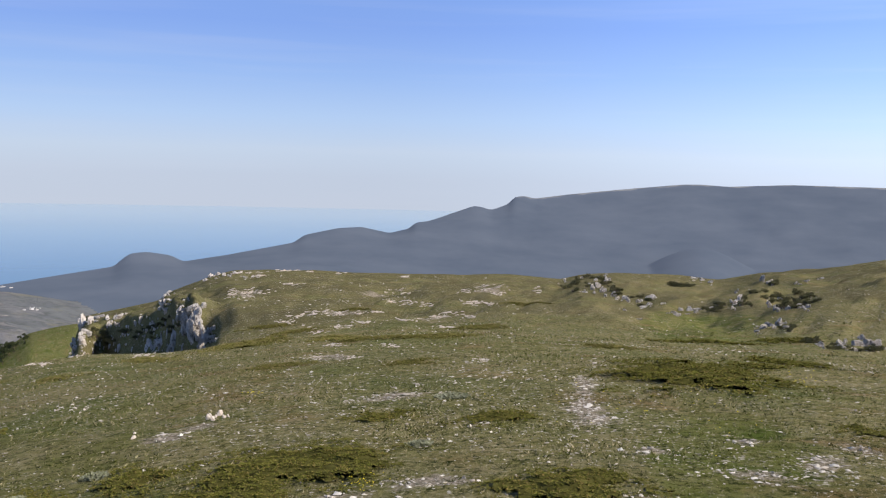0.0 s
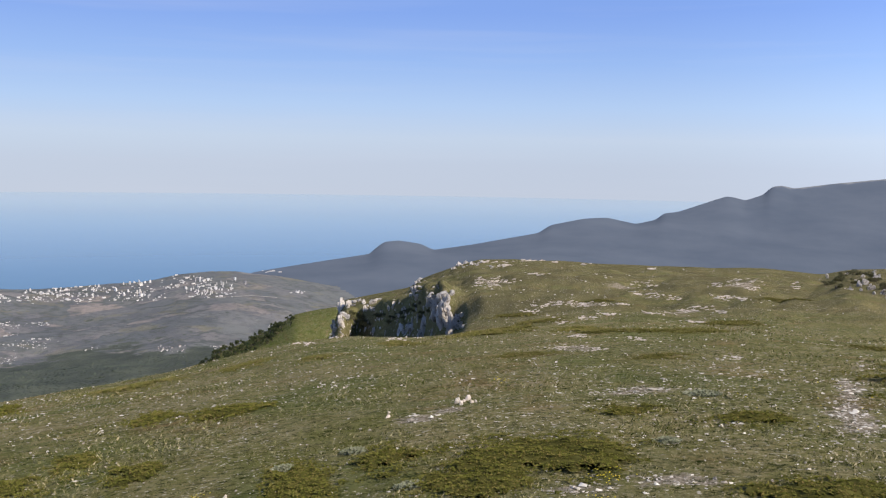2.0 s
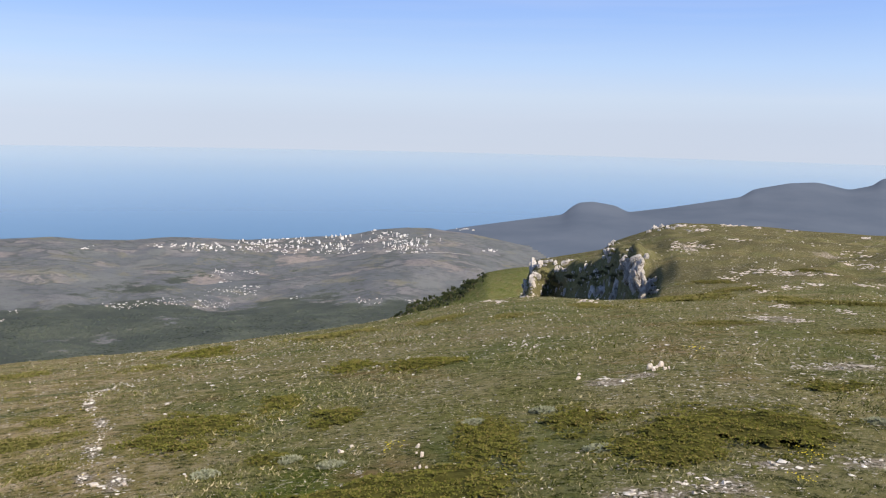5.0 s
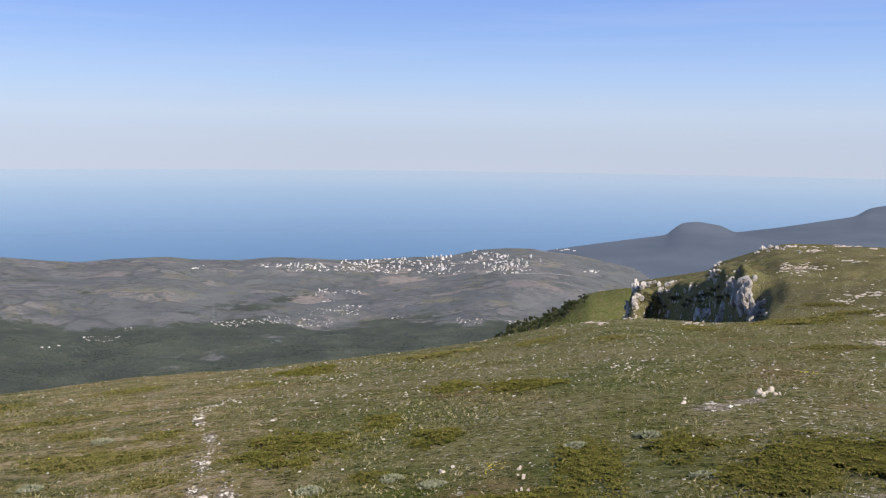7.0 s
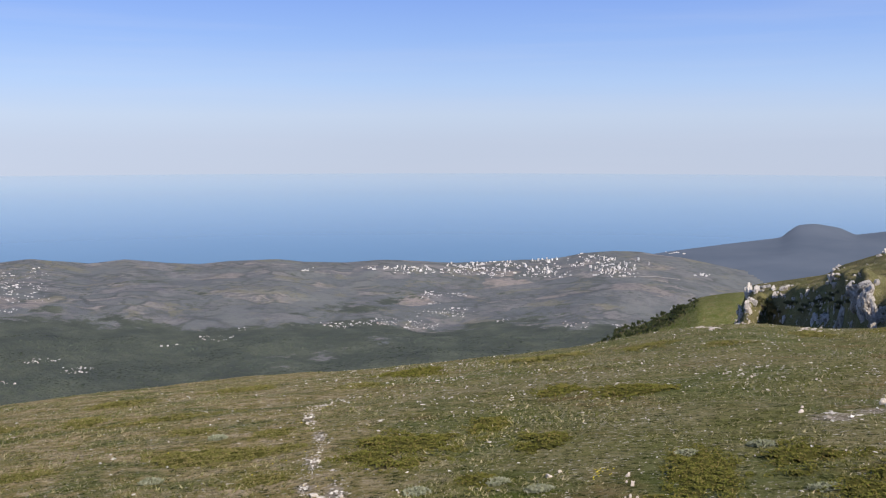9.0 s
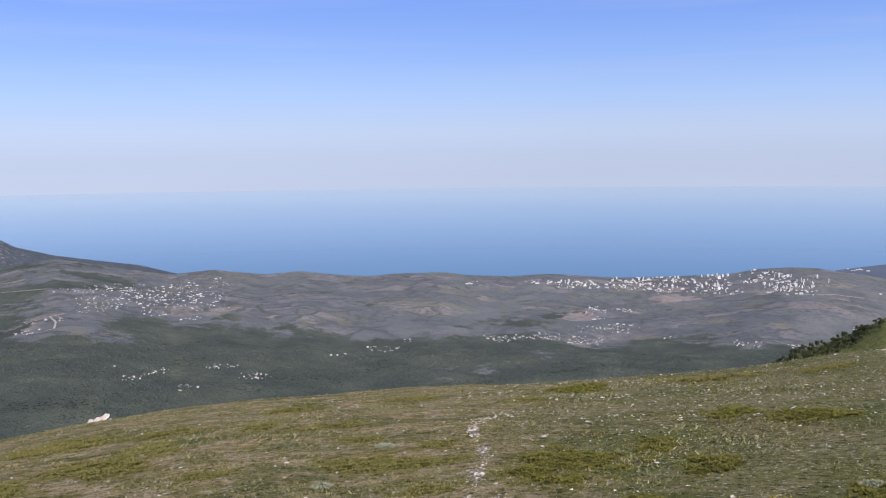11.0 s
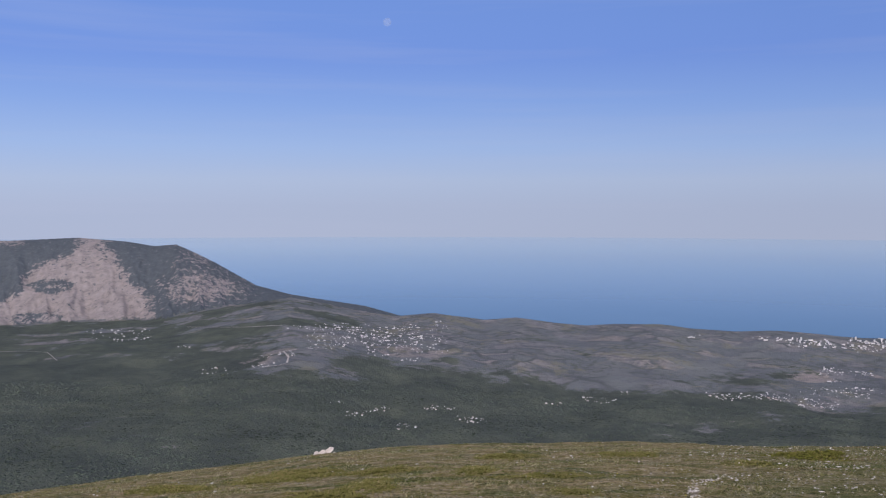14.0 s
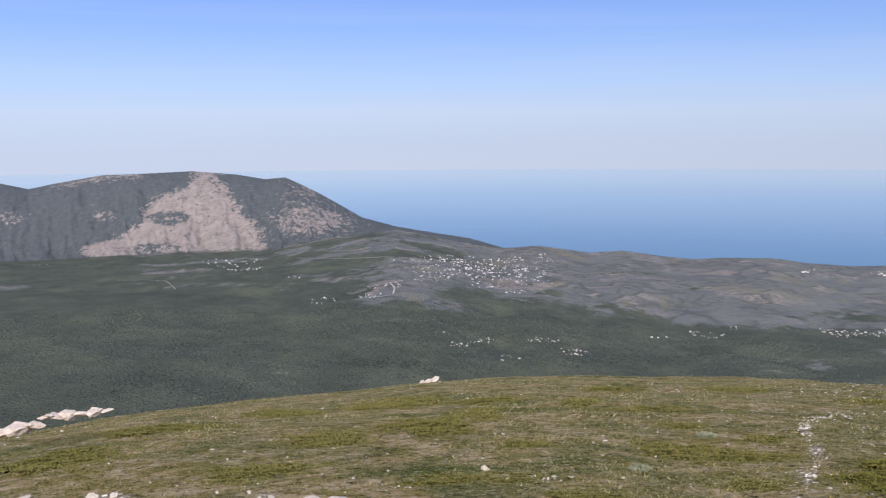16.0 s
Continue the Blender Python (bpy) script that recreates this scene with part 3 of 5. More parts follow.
SCARP_TOP = profile([(60, -14), (63, -8), (65, -6.6), (67.5, -5.9), (69.9, -5.52), (72, -5.15), (74, -4.59), (76.4, -3.19), (77.4, -2.66), (78.6, -2.1), (79.8, -2.19), (81.4, -1.9), (84, -1.66),
                     (87.2, -1.78), (89, -1.81), (91.4, -2.21), (92.9, -2.52), (94.3, -2.17), (97, -1.9), (105, -2.4), (130, -3)])
SCARP_FAR = profile([(60, 1250), (75, 1350), (84, 1500), (92, 1550), (100, 1700), (130, 1700)], 3.0)


def far_layers(az, r):
    x, y = -np.sin(np.radians(az)) * r, np.cos(np.radians(az)) * r
    warp = 90 * rough(x / 260, y / 260, 3, 71)
    # the valley floor, rising and falling towards the coast, then the shore
    cf = COAST_FAR(az)
    edge_z = EYE + cf * up(COAST(az))
    u = np.clip((r - 300) / (cf - 300), 0, 1)
    start = -112 + 16 * step(az, 64, 90) + 0 * r
    valley = start + (edge_z - start) * u ** 0.9 - 10 * np.sin(np.pi * u) * step(az, 75, 55)
    valley = valley + (7.5 * rough((x + warp) / 170, (y - warp) / 170, 4, 41) + 3.2 * rough(x / 55, y / 55, 4, 45)) * np.sin(np.pi * np.clip(u * 0.97, 0, 1)) ** 0.6
    valley = np.where(r > cf, edge_z - (r - cf) * 0.35, valley)
    # the wooded range
    rf = CREST_FAR(az)
    v = r / rf
    base = 0.62
    gully = rough((x + 0.4 * y) / 260, (y - 0.2 * x) / 330, 4, 51)
    crest_z = EYE + 0.985 * rf * up(CREST(az))
    lift = np.clip((v - base) / (0.985 - base), 0, 1) ** 1.25
    wide_z = EYE + 0.985 * rf * up(CREST_WIDE(az))
    ridge = (SEA_Z + 8) + (wide_z - SEA_Z - 8) * lift + (crest_z - wide_z) * lift ** 4 + 13 * gully * np.sin(np.pi * np.clip((v - base) / (1 - base), 0, 1))
    ridge = ridge + 5 * rough((x - 0.3 * y) / 95, (y + 0.3 * x) / 150, 5, 57, 0.6) * np.sin(np.pi * np.clip((v - base) / (0.985 - base), 0, 1))
    ridge = np.where(v > 1, EYE + rf * up(CREST(az)) - (r - rf) * 0.5, np.where(v > 0.985, EYE + r * up(CREST(az)), np.where(v < base, -400, ridge)))
    sf = 1560.0
    spur = EYE + sf * up(SPUR(az)) - 0.2 * np.abs(r - sf) + 4 * gully
    spur = np.where((az > -25) & (az < -7), spur, -400)
    # the bare mountain: gentle foot, steep broken face
    df = SCARP_FAR(az)
    w = np.clip((r / df - 0.66) / 0.34, 0, 1)
    foot = EYE + 0.66 * df * up(-8.8)
    top = EYE + df * up(SCARP_TOP(az))
    broken = rough(az / 0.9, w * 4.0, 5, 61, 0.6)
    rib = np.abs(rough(az / 2.0 + 0.4 * w, w * 1.4, 4, 66))
    climb = 0.38 * w + 0.62 * step(w, 0.36, 1.0)
    teeth = np.abs(rough(az / 0.8 + 3 * w, w * 7.0, 4, 68, 0.6))
    scarp = foot + (top - foot) * climb + (9 * broken - 7 * rib - 6 * teeth * step(w, 0.35, 0.6)) * np.sin(np.pi * w)
    scarp = np.where(r > df, top - (r - df) * 0.3, np.where(w <= 0, -400, scarp))
    scarp = np.where(az > 62, scarp, -400)
    return np.stack([valley, np.maximum(ridge, spur), scarp])


def far_land(az, r):
    return np.maximum(far_layers(az, r).max(0), SEA_Z - 6)


def wins(k):
    return lambda A, R, Z: (far_layers(A, R).argmax(0) == k) & (Z > SEA_Z - 5)


def wood(az, r, z=None):
    x, y = spot(az, r)
    el = np.degrees(np.arctan2(far_land(az, r) - EYE, r))
    el = el + 0.7 * rough(x / 110, y / 110, 4, 105)
    band = 1.4 * step(el, -10.4, -11.5) + step(az + 3 * rough(x / 60, y / 60, 3, 103), 66, 82) * (0.95 * step(el, -6.2, -6.9) + 0.8 * step(el, -8.2, -9.8)) + 0.5 * step(az, 56, 66) * step(el, -9.2, -10.6)
    # woods fade out with distance, standing in for haze
    return np.clip(0.37 - 0.45 * step(el, -10.2, -8.8) * step(az, 70, 56) - 0.12 * step(el, -9.2, -8.0) * step(az, 76, 68) + 1.0 * rough(x / 70, y / 70, 5, 101, 0.6) + 0.52 * np.clip(band, 0, 1.6), 0, 1)


BARE_LEFT = ((-10, -6.9, -6.25, -5.8, -5.5, -4.8, -4.0, -3.2, -2.6, -2.05, 5), (88.4, 88.6, 90.2, 89.9, 88.5, 87.3, 86.8, 86.0, 84.6, 83.9, 83.4))
BARE_RIGHT = ((-10, -7, -5.7, -4.8, -3.9, -3.26, -2.6, -2.2, 5), (79.3, 79.5, 80.1, 80.5, 81.5, 81.9, 82.1, 82.5, 83.1))


def bare_scarp(az, r, z):
    """Where the mountain's scree and cliffs lie open."""
    el = np.degrees(np.arctan2(z - EYE, r))
    wild = rough(az / 0.9, el / 0.6, 5, 121, 0.65)
    left, right = np.interp(el, *BARE_LEFT), np.interp(el, *BARE_RIGHT)
    inside = np.clip(0.55 + 0.9 * np.minimum(left - az, az - right) + 0.5 * wild, 0, 0.9) * step(el + 0.25 * wild, -7.15, -6.8)
    inside = inside - 0.55 * step(((az - 85.4) / 1.2) ** 2 + ((el + 4.4) / 0.45) ** 2 + 0.5 * wild, 1.3, 0.6) - 0.4 * step(((az - 86.3) / 1.6) ** 2 + ((el + 6.2) / 0.4) ** 2 + 0.5 * wild, 1.3, 0.6)
    inside = inside - 0.16 * step(el, -3.4, -2.9)
    side = 0.3 * step(((az - 77.6) / 2.3) ** 2 + ((el + 4.7) / 0.8) ** 2 + 0.5 * wild, 1.5, 0.5) + 0.3 * step(az, 72.5, 75.5) * step(az, 80, 78) * step(el, -6.6, -5.4)
    brink = 0.46 * step(np.abs(az - 77.2) + 0.4 * wild, 1.0, 0.4) * step(np.abs(el + 3.0), 0.5, 0.2)
    crown = 0.52 * step(az, 86.2, 87.2) * step(az, 92.5, 91) * step(z - (EYE + SCARP_FAR(az) * up(SCARP_TOP(az))), -11, -3)
    cliffs = 0.42 * np.maximum(step(((az - 89.1) / 0.8) ** 2 + ((el + 4.2) / 0.35) ** 2 + 0.6 * wild, 1.2, 0.7), step(((az - 93.9) / 0.7) ** 2 + ((el + 4.1) / 0.4) ** 2 + 0.6 * wild, 1.2, 0.7))
    return np.maximum(np.maximum(np.maximum(inside, side), np.maximum(crown, cliffs)), brink)


def bare_range(az, r, z):
    return step(z - (EYE + CREST_FAR(az) * up(CREST(az))), -9, 0) * step(az, -3.5, -5.0) * (0.75 + 0.5 * rough(az / 1.1, r / 40, 3, 133))


FAR_VIEW = np.concatenate([np.arange(-62, -30, 0.5), np.arange(-30, 100, 0.17), np.arange(100, 125, 0.5)])
FAR_RINGS = np.concatenate([np.geomspace(240, 1300, 200), np.geomspace(1310, 2700, 100)])
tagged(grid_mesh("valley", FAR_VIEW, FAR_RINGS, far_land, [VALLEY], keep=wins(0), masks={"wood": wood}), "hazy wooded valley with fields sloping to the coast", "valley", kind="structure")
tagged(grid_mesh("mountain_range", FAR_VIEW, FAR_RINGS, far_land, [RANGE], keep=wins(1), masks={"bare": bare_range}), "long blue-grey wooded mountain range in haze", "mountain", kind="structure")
MOUNTAIN_VIEW, MOUNTAIN_RINGS = np.concatenate([np.arange(62.1, 101, 0.085), np.arange(101, 125, 0.5)]), np.geomspace(790, 1790, 300)
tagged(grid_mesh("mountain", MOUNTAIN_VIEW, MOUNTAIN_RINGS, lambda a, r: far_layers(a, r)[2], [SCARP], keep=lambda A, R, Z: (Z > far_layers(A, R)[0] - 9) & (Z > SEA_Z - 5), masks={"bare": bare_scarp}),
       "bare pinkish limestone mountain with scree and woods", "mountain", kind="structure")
tagged(grid_mesh("sea", np.linspace(-180, 180, 361), np.concatenate([[100.0], np.geomspace(300, 4960, 40)]), lambda a, r: 0 * r + SEA_Z, [SEA]),
       "calm blue sea reaching a hazy horizon", "sea", kind="structure")

# ---- builders for things ----
rng = np.random.default_rng(7)


def mesh_of(name, verts, faces, material, smooth=False):
    """A mesh from arrays of points and of triangles or quads."""
    verts, faces = np.asarray(verts, np.float32), np.asarray(faces, np.int32)
    mesh = bpy.data.meshes.new(name)
    mesh.vertices.add(len(verts))
    mesh.vertices.foreach_set("co", verts.ravel())
    k = faces.shape[1]
    mesh.loops.add(len(faces) * k)
    mesh.loops.foreach_set("vertex_index", faces.ravel())
    mesh.polygons.add(len(faces))
    mesh.polygons.foreach_set("loop_start", np.arange(len(faces), dtype=np.int32) * k)
    mesh.polygons.foreach_set("use_smooth", np.full(len(faces), smooth))
    mesh.materials.append(material)
    mesh.update(calc_edges=True)
    return mesh


def many(base_v, base_f, places, turns, scales, jitter=0.0):
    """Points and faces of a small shape repeated: places (n,3), turns about z (n,), scales (n,3)."""
    n, k = len(places), len(base_v)
    v = np.repeat(np.asarray(base_v, float)[None], n, 0)
    if jitter:
        v = v + rng.normal(0, jitter, v.shape)
    v = v * scales[:, None, :]
    c, s = np.cos(turns)[:, None], np.sin(turns)[:, None]
    out = np.stack([v[..., 0] * c - v[..., 1] * s, v[..., 0] * s + v[..., 1] * c, v[..., 2]], -1) + places[:, None, :]
    f = np.asarray(base_f)[None] + (np.arange(n) * k)[:, None, None]
    return out.reshape(-1, 3), f.reshape(-1, np.asarray(base_f).shape[1])


def part(name, mesh, parent, label=""):
    ob = new(name, mesh)
    ob.parent = parent
    if label:
        ob["label"] = label
    return ob


def on_ground(az, r, sink=0.0):
    x, y = spot(np.asarray(az, float), np.asarray(r, float))
    return np.stack([x, y, near_land(np.asarray(az, float), np.asarray(r, float)) - sink], -1)


CUBE_V = np.array([(x, y, z) for x in (-1, 1) for y in (-1, 1) for z in (-1, 1)], float)
CUBE_F = np.array([(0, 1, 3, 2), (4, 6, 7, 5), (0, 4, 5, 1), (2, 3, 7, 6), (0, 2, 6, 4), (1, 5, 7, 3)])
OCTA_V = np.array([(1, 0, 0), (0, 1, 0), (-1, 0, 0), (0, -1, 0), (0, 0, 1), (0, 0, -1)], float)
OCTA_F = np.array([(0, 1, 4), (1, 2, 4), (2, 3, 4), (3, 0, 4), (1, 0, 5), (2, 1, 5), (3, 2, 5), (0, 3, 5)])


def rock_mesh(seed, cuts=18, tall=1.0, detail=3):
    """An angular block of limestone, about 2 across: a ball cut by many planes, split by joints and pitted."""
    g = np.random.default_rng(seed)
    bm = bmesh.new()
    bmesh.ops.create_icosphere(bm, subdivisions=detail, radius=1.0)
    co = np.array([v.co for v in bm.verts]) * 1.25
    for _ in range(cuts):
        way = g.normal(size=3)
        way[2] *= 0.45
        way /= np.linalg.norm(way)
        over = co @ way - g.uniform(0.5, 0.9)
        co = co - np.clip(over, 0, None)[:, None] * way
    turn = g.uniform(0, 3.1)
    u = co[:, 0] * math.cos(turn) + co[:, 1] * math.sin(turn) + 0.15 * rough(co[:, 2] * 2 + seed, co[:, 0] * 2, 2, seed)
    v = co[:, 1] * math.cos(turn) - co[:, 0] * math.sin(turn)
    joint = np.abs((u * g.uniform(1.6, 2.6) + 0.5) % 1 - 0.5)
    flute = rough(u * 2.4 + 0.3 * co[:, 2] + seed, co[:, 2] * 0.7 + v, 3, seed + 9, 0.6)
    size = 1 - 0.26 * np.clip(0.12 - joint, 0, 1) / 0.12 - 0.2 * np.exp(-(flute / 0.1) ** 2) + 0.13 * rough(co[:, 0] * 3.4 + seed, co[:, 1] * 3.4 + co[:, 2] * 2.8, 4, seed, 0.65)
    co = co * size[:, None] * (1, 1, tall)
    for v, p in zip(bm.verts, co):
        v.co = p
    mesh = bpy.data.meshes.new("rock")
    bm.to_mesh(mesh)
    bm.free()
    mesh.materials.append(STONE)
    return mesh


ROCKS = [rock_mesh(s, 14 + s % 6, 1.0, 4) for s in range(8)]
BROKEN = [rock_mesh(120 + s, 14 + s % 6) for s in range(8)]
SLABS = [rock_mesh(30 + s, 18, 0.5) for s in range(4)]
SHARDS = [rock_mesh(90 + s, 12, 0.5, 3) for s in range(5)]
SPIRES = [rock_mesh(60 + s, 12, 1.15, 4) for s in range(6)]


def weathered(shapes):
    """The same shapes for small stones, in the paler skin of loose stones."""
    made = []
    for shape in shapes:
        mesh = shape.copy()
        mesh.name = "stone"
        mesh.materials.clear()
        mesh.materials.append(SMALL_STONE)
        made.append(mesh)
    return made


LOOSE_ROCKS, LOOSE_SLABS, LOOSE_SHARDS = weathered(BROKEN), weathered(SLABS), weathered(SHARDS)


def rock_at(name, shapes, az, r, size, tall=1.0, parent=None, sink=0.25, turn=None, lean=12):
    x, y, z = on_ground(az, r)
    half = size / 2
    m = pose(x, y, z + half * tall * (1 - 2 * sink), rng.uniform(-lean, lean), rng.uniform(-lean, lean), rng.uniform(0, 360) if turn is None else turn)
    ob = new(name, shapes[rng.integers(len(shapes))])
    ob.matrix_world = m @ Matrix.Diagonal((half * rng.uniform(0.8, 1.2), half * rng.uniform(0.7, 1.1), half * tall, 1))
    if parent is not None:
        ob.parent = parent
        ob.matrix_parent_inverse = parent.matrix_basis.inverted()
    return ob


def group_base(name, az, r):
    ob = new(name)
    ob.empty_display_size = 0.3
    ob.matrix_basis = pose(*on_ground(az, r))
    return ob


# ---- the crag at the hill's end: rocks standing out of the steep turf ----
crag = tagged(group_base("crag", 17.0, 92.0), "weathered grey limestone crag rising from the steep hillside", "crag")
def rock_seen(shapes, az, el, wide, high, parent, lo=60, hi=170, fallback=100.0, lean=14, forward=0.0):
    """One rock bedded in the slope on a line of sight, of a width and height in degrees."""
    r = meet([az], [el], near_land, lo, hi)[0]
    for _ in range(8):
        if np.isnan(r):
            el -= 0.06
            r = meet([az], [el], near_land, lo, hi)[0]
    r = (fallback if np.isnan(r) else float(r)) - forward
    hw, hh = 0.62 * r * radians(wide), 0.62 * r * radians(high)
    x, y = spot(az, r + 0.25 * (hw + hh))
    ob = new("rock", shapes[rng.integers(len(shapes))])
    ob.matrix_world = pose(x, y, EYE + r * float(up(el)), rng.uniform(-lean, lean), rng.uniform(-lean, lean) - 10, az + rng.normal() * 35) @ Matrix.Diagonal((hw, 0.5 * (hw + hh), hh, 1))
    ob.parent = parent
    ob.matrix_parent_inverse = parent.matrix_basis.inverted()
    return ob


def broken_rocks(rows, parent, splits=2, **how):
    """Each row (azimuth, elevation, width, height in degrees) as one rock with smaller ones broken off round it."""
    for az, el, wide, high in rows:
        rock_seen(SPIRES + ROCKS if high > 1.3 * wide else ROCKS, az, el, 0.85 * wide, high, parent, **how)
        for _ in range(splits if max(wide, high) > 0.3 else 1):
            f = rng.uniform(0.3, 0.6)
            rock_seen(BROKEN, az + rng.normal() * 0.36 * wide, el + rng.normal() * 0.34 * high, f * wide, f * high * rng.uniform(0.8, 1.5), parent, **how)


# the bright rib
RIB = [(15.66, -7.94, 0.8, 0.42), (14.85, -7.82, 0.9, 0.5), (15.31, -8.38, 0.7, 0.75), (15.74, -8.17, 0.4, 0.5), (14.97, -8.63, 0.7, 0.95), (15.35, -8.89, 0.6, 0.8), (14.78, -9.22, 0.62, 0.95), (14.39, -9.32, 0.55, 1.1), (15.06, -9.57, 0.4, 0.9),
       (14.12, -9.57, 0.5, 0.7), (13.73, -9.61, 0.45, 0.5), (13.92, -9.09, 0.5, 0.35), (14.49, -9.93, 0.45, 0.42), (13.5, -9.8, 0.35, 0.3)]
broken_rocks(RIB, crag, 4, lo=50, lean=24, forward=0.5)
# the shaded wall in the hollow beside it
broken_rocks([(15.95, -9.7, 0.8, 1.1), (16.72, -9.9, 0.8, 0.8), (17.38, -9.95, 0.7, 0.65)], crag, 2)
# the knobs above
broken_rocks([(16.56, -7.55, 0.8, 0.6), (16.84, -7.83, 0.45, 0.3), (16.44, -7.91, 0.5, 0.36), (16.29, -6.86, 0.6, 0.2), (16.55, -7.0, 0.36, 0.22), (15.46, -7.32, 0.3, 0.15), (15.2, -7.24, 0.25, 0.15)], crag, 2)
# the stack at the far end and the ridge from it
broken_rocks([(21.06, -8.66, 0.5, 0.9), (20.91, -9.11, 0.6, 0.5), (21.2, -9.3, 0.4, 0.6), (21.16, -9.7, 0.42, 0.6), (21.45, -9.95, 0.5, 0.4), (21.5, -9.55, 0.3, 0.4), (21.6, -9.8, 0.36, 0.3), (21.8, -10.15, 0.5, 0.22), (20.62, -8.45, 0.5, 0.45), (20.29, -8.28, 0.5, 0.3), (20.03, -8.16, 0.5, 0.18),
              (19.75, -8.38, 0.25, 0.45), (19.18, -8.35, 0.7, 0.36), (18.92, -8.15, 0.45, 0.24), (19.2, -8.69, 0.36, 0.25)], crag, 2, lo=80)
# single rocks on the steep turf
for az, el, wide, high in [(17.87, -8.46, 0.33, 0.39), (17.36, -8.77, 0.26, 0.26), (17.08, -9.09, 0.39, 0.33), (17.97, -9.3, 0.26, 0.26), (18.74, -9.28, 0.39, 0.2), (19.04, -10.03, 0.39, 0.39), (20.23, -9.99, 0.26, 0.53), (20.41, -9.76, 0.2, 0.26),
                           (19.62, -9.9, 0.26, 0.26), (17.58, -9.11, 0.26, 0.26), (16.5, -8.72, 0.2, 0.26), (16.05, -8.59, 0.26, 0.33), (16.41, -9.38, 0.26, 0.53), (16.95, -9.95, 0.4, 0.55), (16.31, -10.14, 0.26, 0.33), (17.3, -10.17, 0.26, 0.39), (16.74, -9.47, 0.2, 0.33)]:
    broken_rocks([(az, el, wide, high)], crag, 1)
for _ in range(110):
    az, el = rng.uniform(15.6, 21.2), rng.uniform(-10.3, -8.2)
    if el < HILL(az) - 0.4:
        rock_seen(BROKEN, az, el, rng.uniform(0.08, 0.24), rng.uniform(0.08, 0.22), crag)

# ---- outcrops on the hill, rock by rock: azimuth, elevation, width and height in degrees ----
OUTCROPS = [
    ("pale broken limestone along the hill's crest", [(13.88, -5.95, 0.4, 0.45), (14.19, -6.15, 0.3, 0.24), (13.5, -5.82, 0.4, 0.3), (13.18, -5.88, 0.42, 0.22), (12.87, -5.88, 0.42, 0.14), (13.65, -6.07, 0.24, 0.2), (11.92, -5.98, 0.5, 0.12), (11.52, -5.96, 0.42, 0.12), (12.56, -5.72, 0.36, 0.12)]),
    ("grey limestone outcrop beside dark scrub on the knoll", [(-8.71, -6.43, 0.36, 0.18), (-9.15, -6.25, 0.42, 0.5), (-9.48, -6.1, 0.5, 0.55), (-9.94, -5.8, 0.42, 0.5), (-9.73, -6.38, 0.5, 0.4), (-8.51, -5.6, 0.3, 0.3), (-7.5, -5.75, 0.2, 0.25)]),
    ("row of grey limestone blocks down the knoll", [(-10.41, -6.52, 0.5, 0.3), (-10.65, -6.75, 0.5, 0.24), (-11.09, -6.73, 0.42, 0.36), (-11.33, -6.85, 0.42, 0.4), (-12.42, -6.66, 0.42, 0.4), (-12.75, -6.58, 0.52, 0.4), (-12.6, -6.99, 0.5, 0.24), (-12.27, -7.18, 0.6, 0.18), (-11.93, -6.89, 0.4, 0.3)]),
    ("pale sloping limestone slab above the green hollow", [(-13.94, -7.42, 0.36, 0.24), (-14.42, -7.25, 0.55, 0.34), (-14.91, -7.2, 0.62, 0.34), (-15.39, -7.17, 0.5, 0.22), (-14.27, -7.5, 0.7, 0.15), (-13.3, -6.9, 0.5, 0.12)]),
    ("upright grey rocks among dark scrub", [(-16.19, -7.06, 0.4, 0.3), (-17.46, -6.71, 0.42, 0.6), (-17.69, -6.37, 0.36, 0.6), (-17.52, -6.02, 0.2, 0.28), (-17.87, -6.69, 0.36, 0.5)]),
    ("grey rocks standing among dark shrubs", [(-19.33, -6.59, 0.4, 0.4), (-19.81, -6.82, 0.5, 0.4), (-20.42, -6.78, 0.42, 0.36), (-21.02, -6.64, 0.4, 0.36), (-21.47, -6.61, 0.36, 0.4), (-19.93, -6.23, 0.3, 0.24), (-18.95, -5.2, 0.3, 0.4), (-19.34, -5.39, 0.36, 0.36)]),
    ("heap of grey limestone at the hollow's edge", [(-19.15, -7.97, 0.6, 0.36), (-19.54, -7.84, 0.55, 0.5), (-19.94, -7.75, 0.55, 0.46), (-20.32, -7.89, 0.6, 0.36), (-18.78, -8.2, 0.5, 0.18)]),
    ("grey limestone blocks half hidden by scrub", [(-22.24, -8.69, 0.6, 0.4), (-23.21, -8.56, 0.66, 0.5), (-23.37, -8.78, 0.6, 0.4), (-24.24, -8.54, 0.8, 0.6), (-24.67, -8.46, 0.7, 0.66), (-25.24, -8.44, 0.66, 0.5), (-23.97, -8.85, 0.6, 0.34)]),
    ("pale ledge along the knoll's crest", [(-15.08, -5.3, 0.42, 0.15), (-15.54, -5.4, 0.5, 0.18), (-16.06, -5.52, 0.42, 0.22)]),
    ("scattered grey stones on the slope", [(-20.8, -5.27, 0.5, 0.12), (-21.25, -5.14, 0.5, 0.12), (-22.14, -4.9, 0.36, 0.15), (-9.85, -5.4, 0.36, 0.1), (-12.04, -7.9, 0.36, 0.12), (-11.11, -7.41, 0.3, 0.12)])]
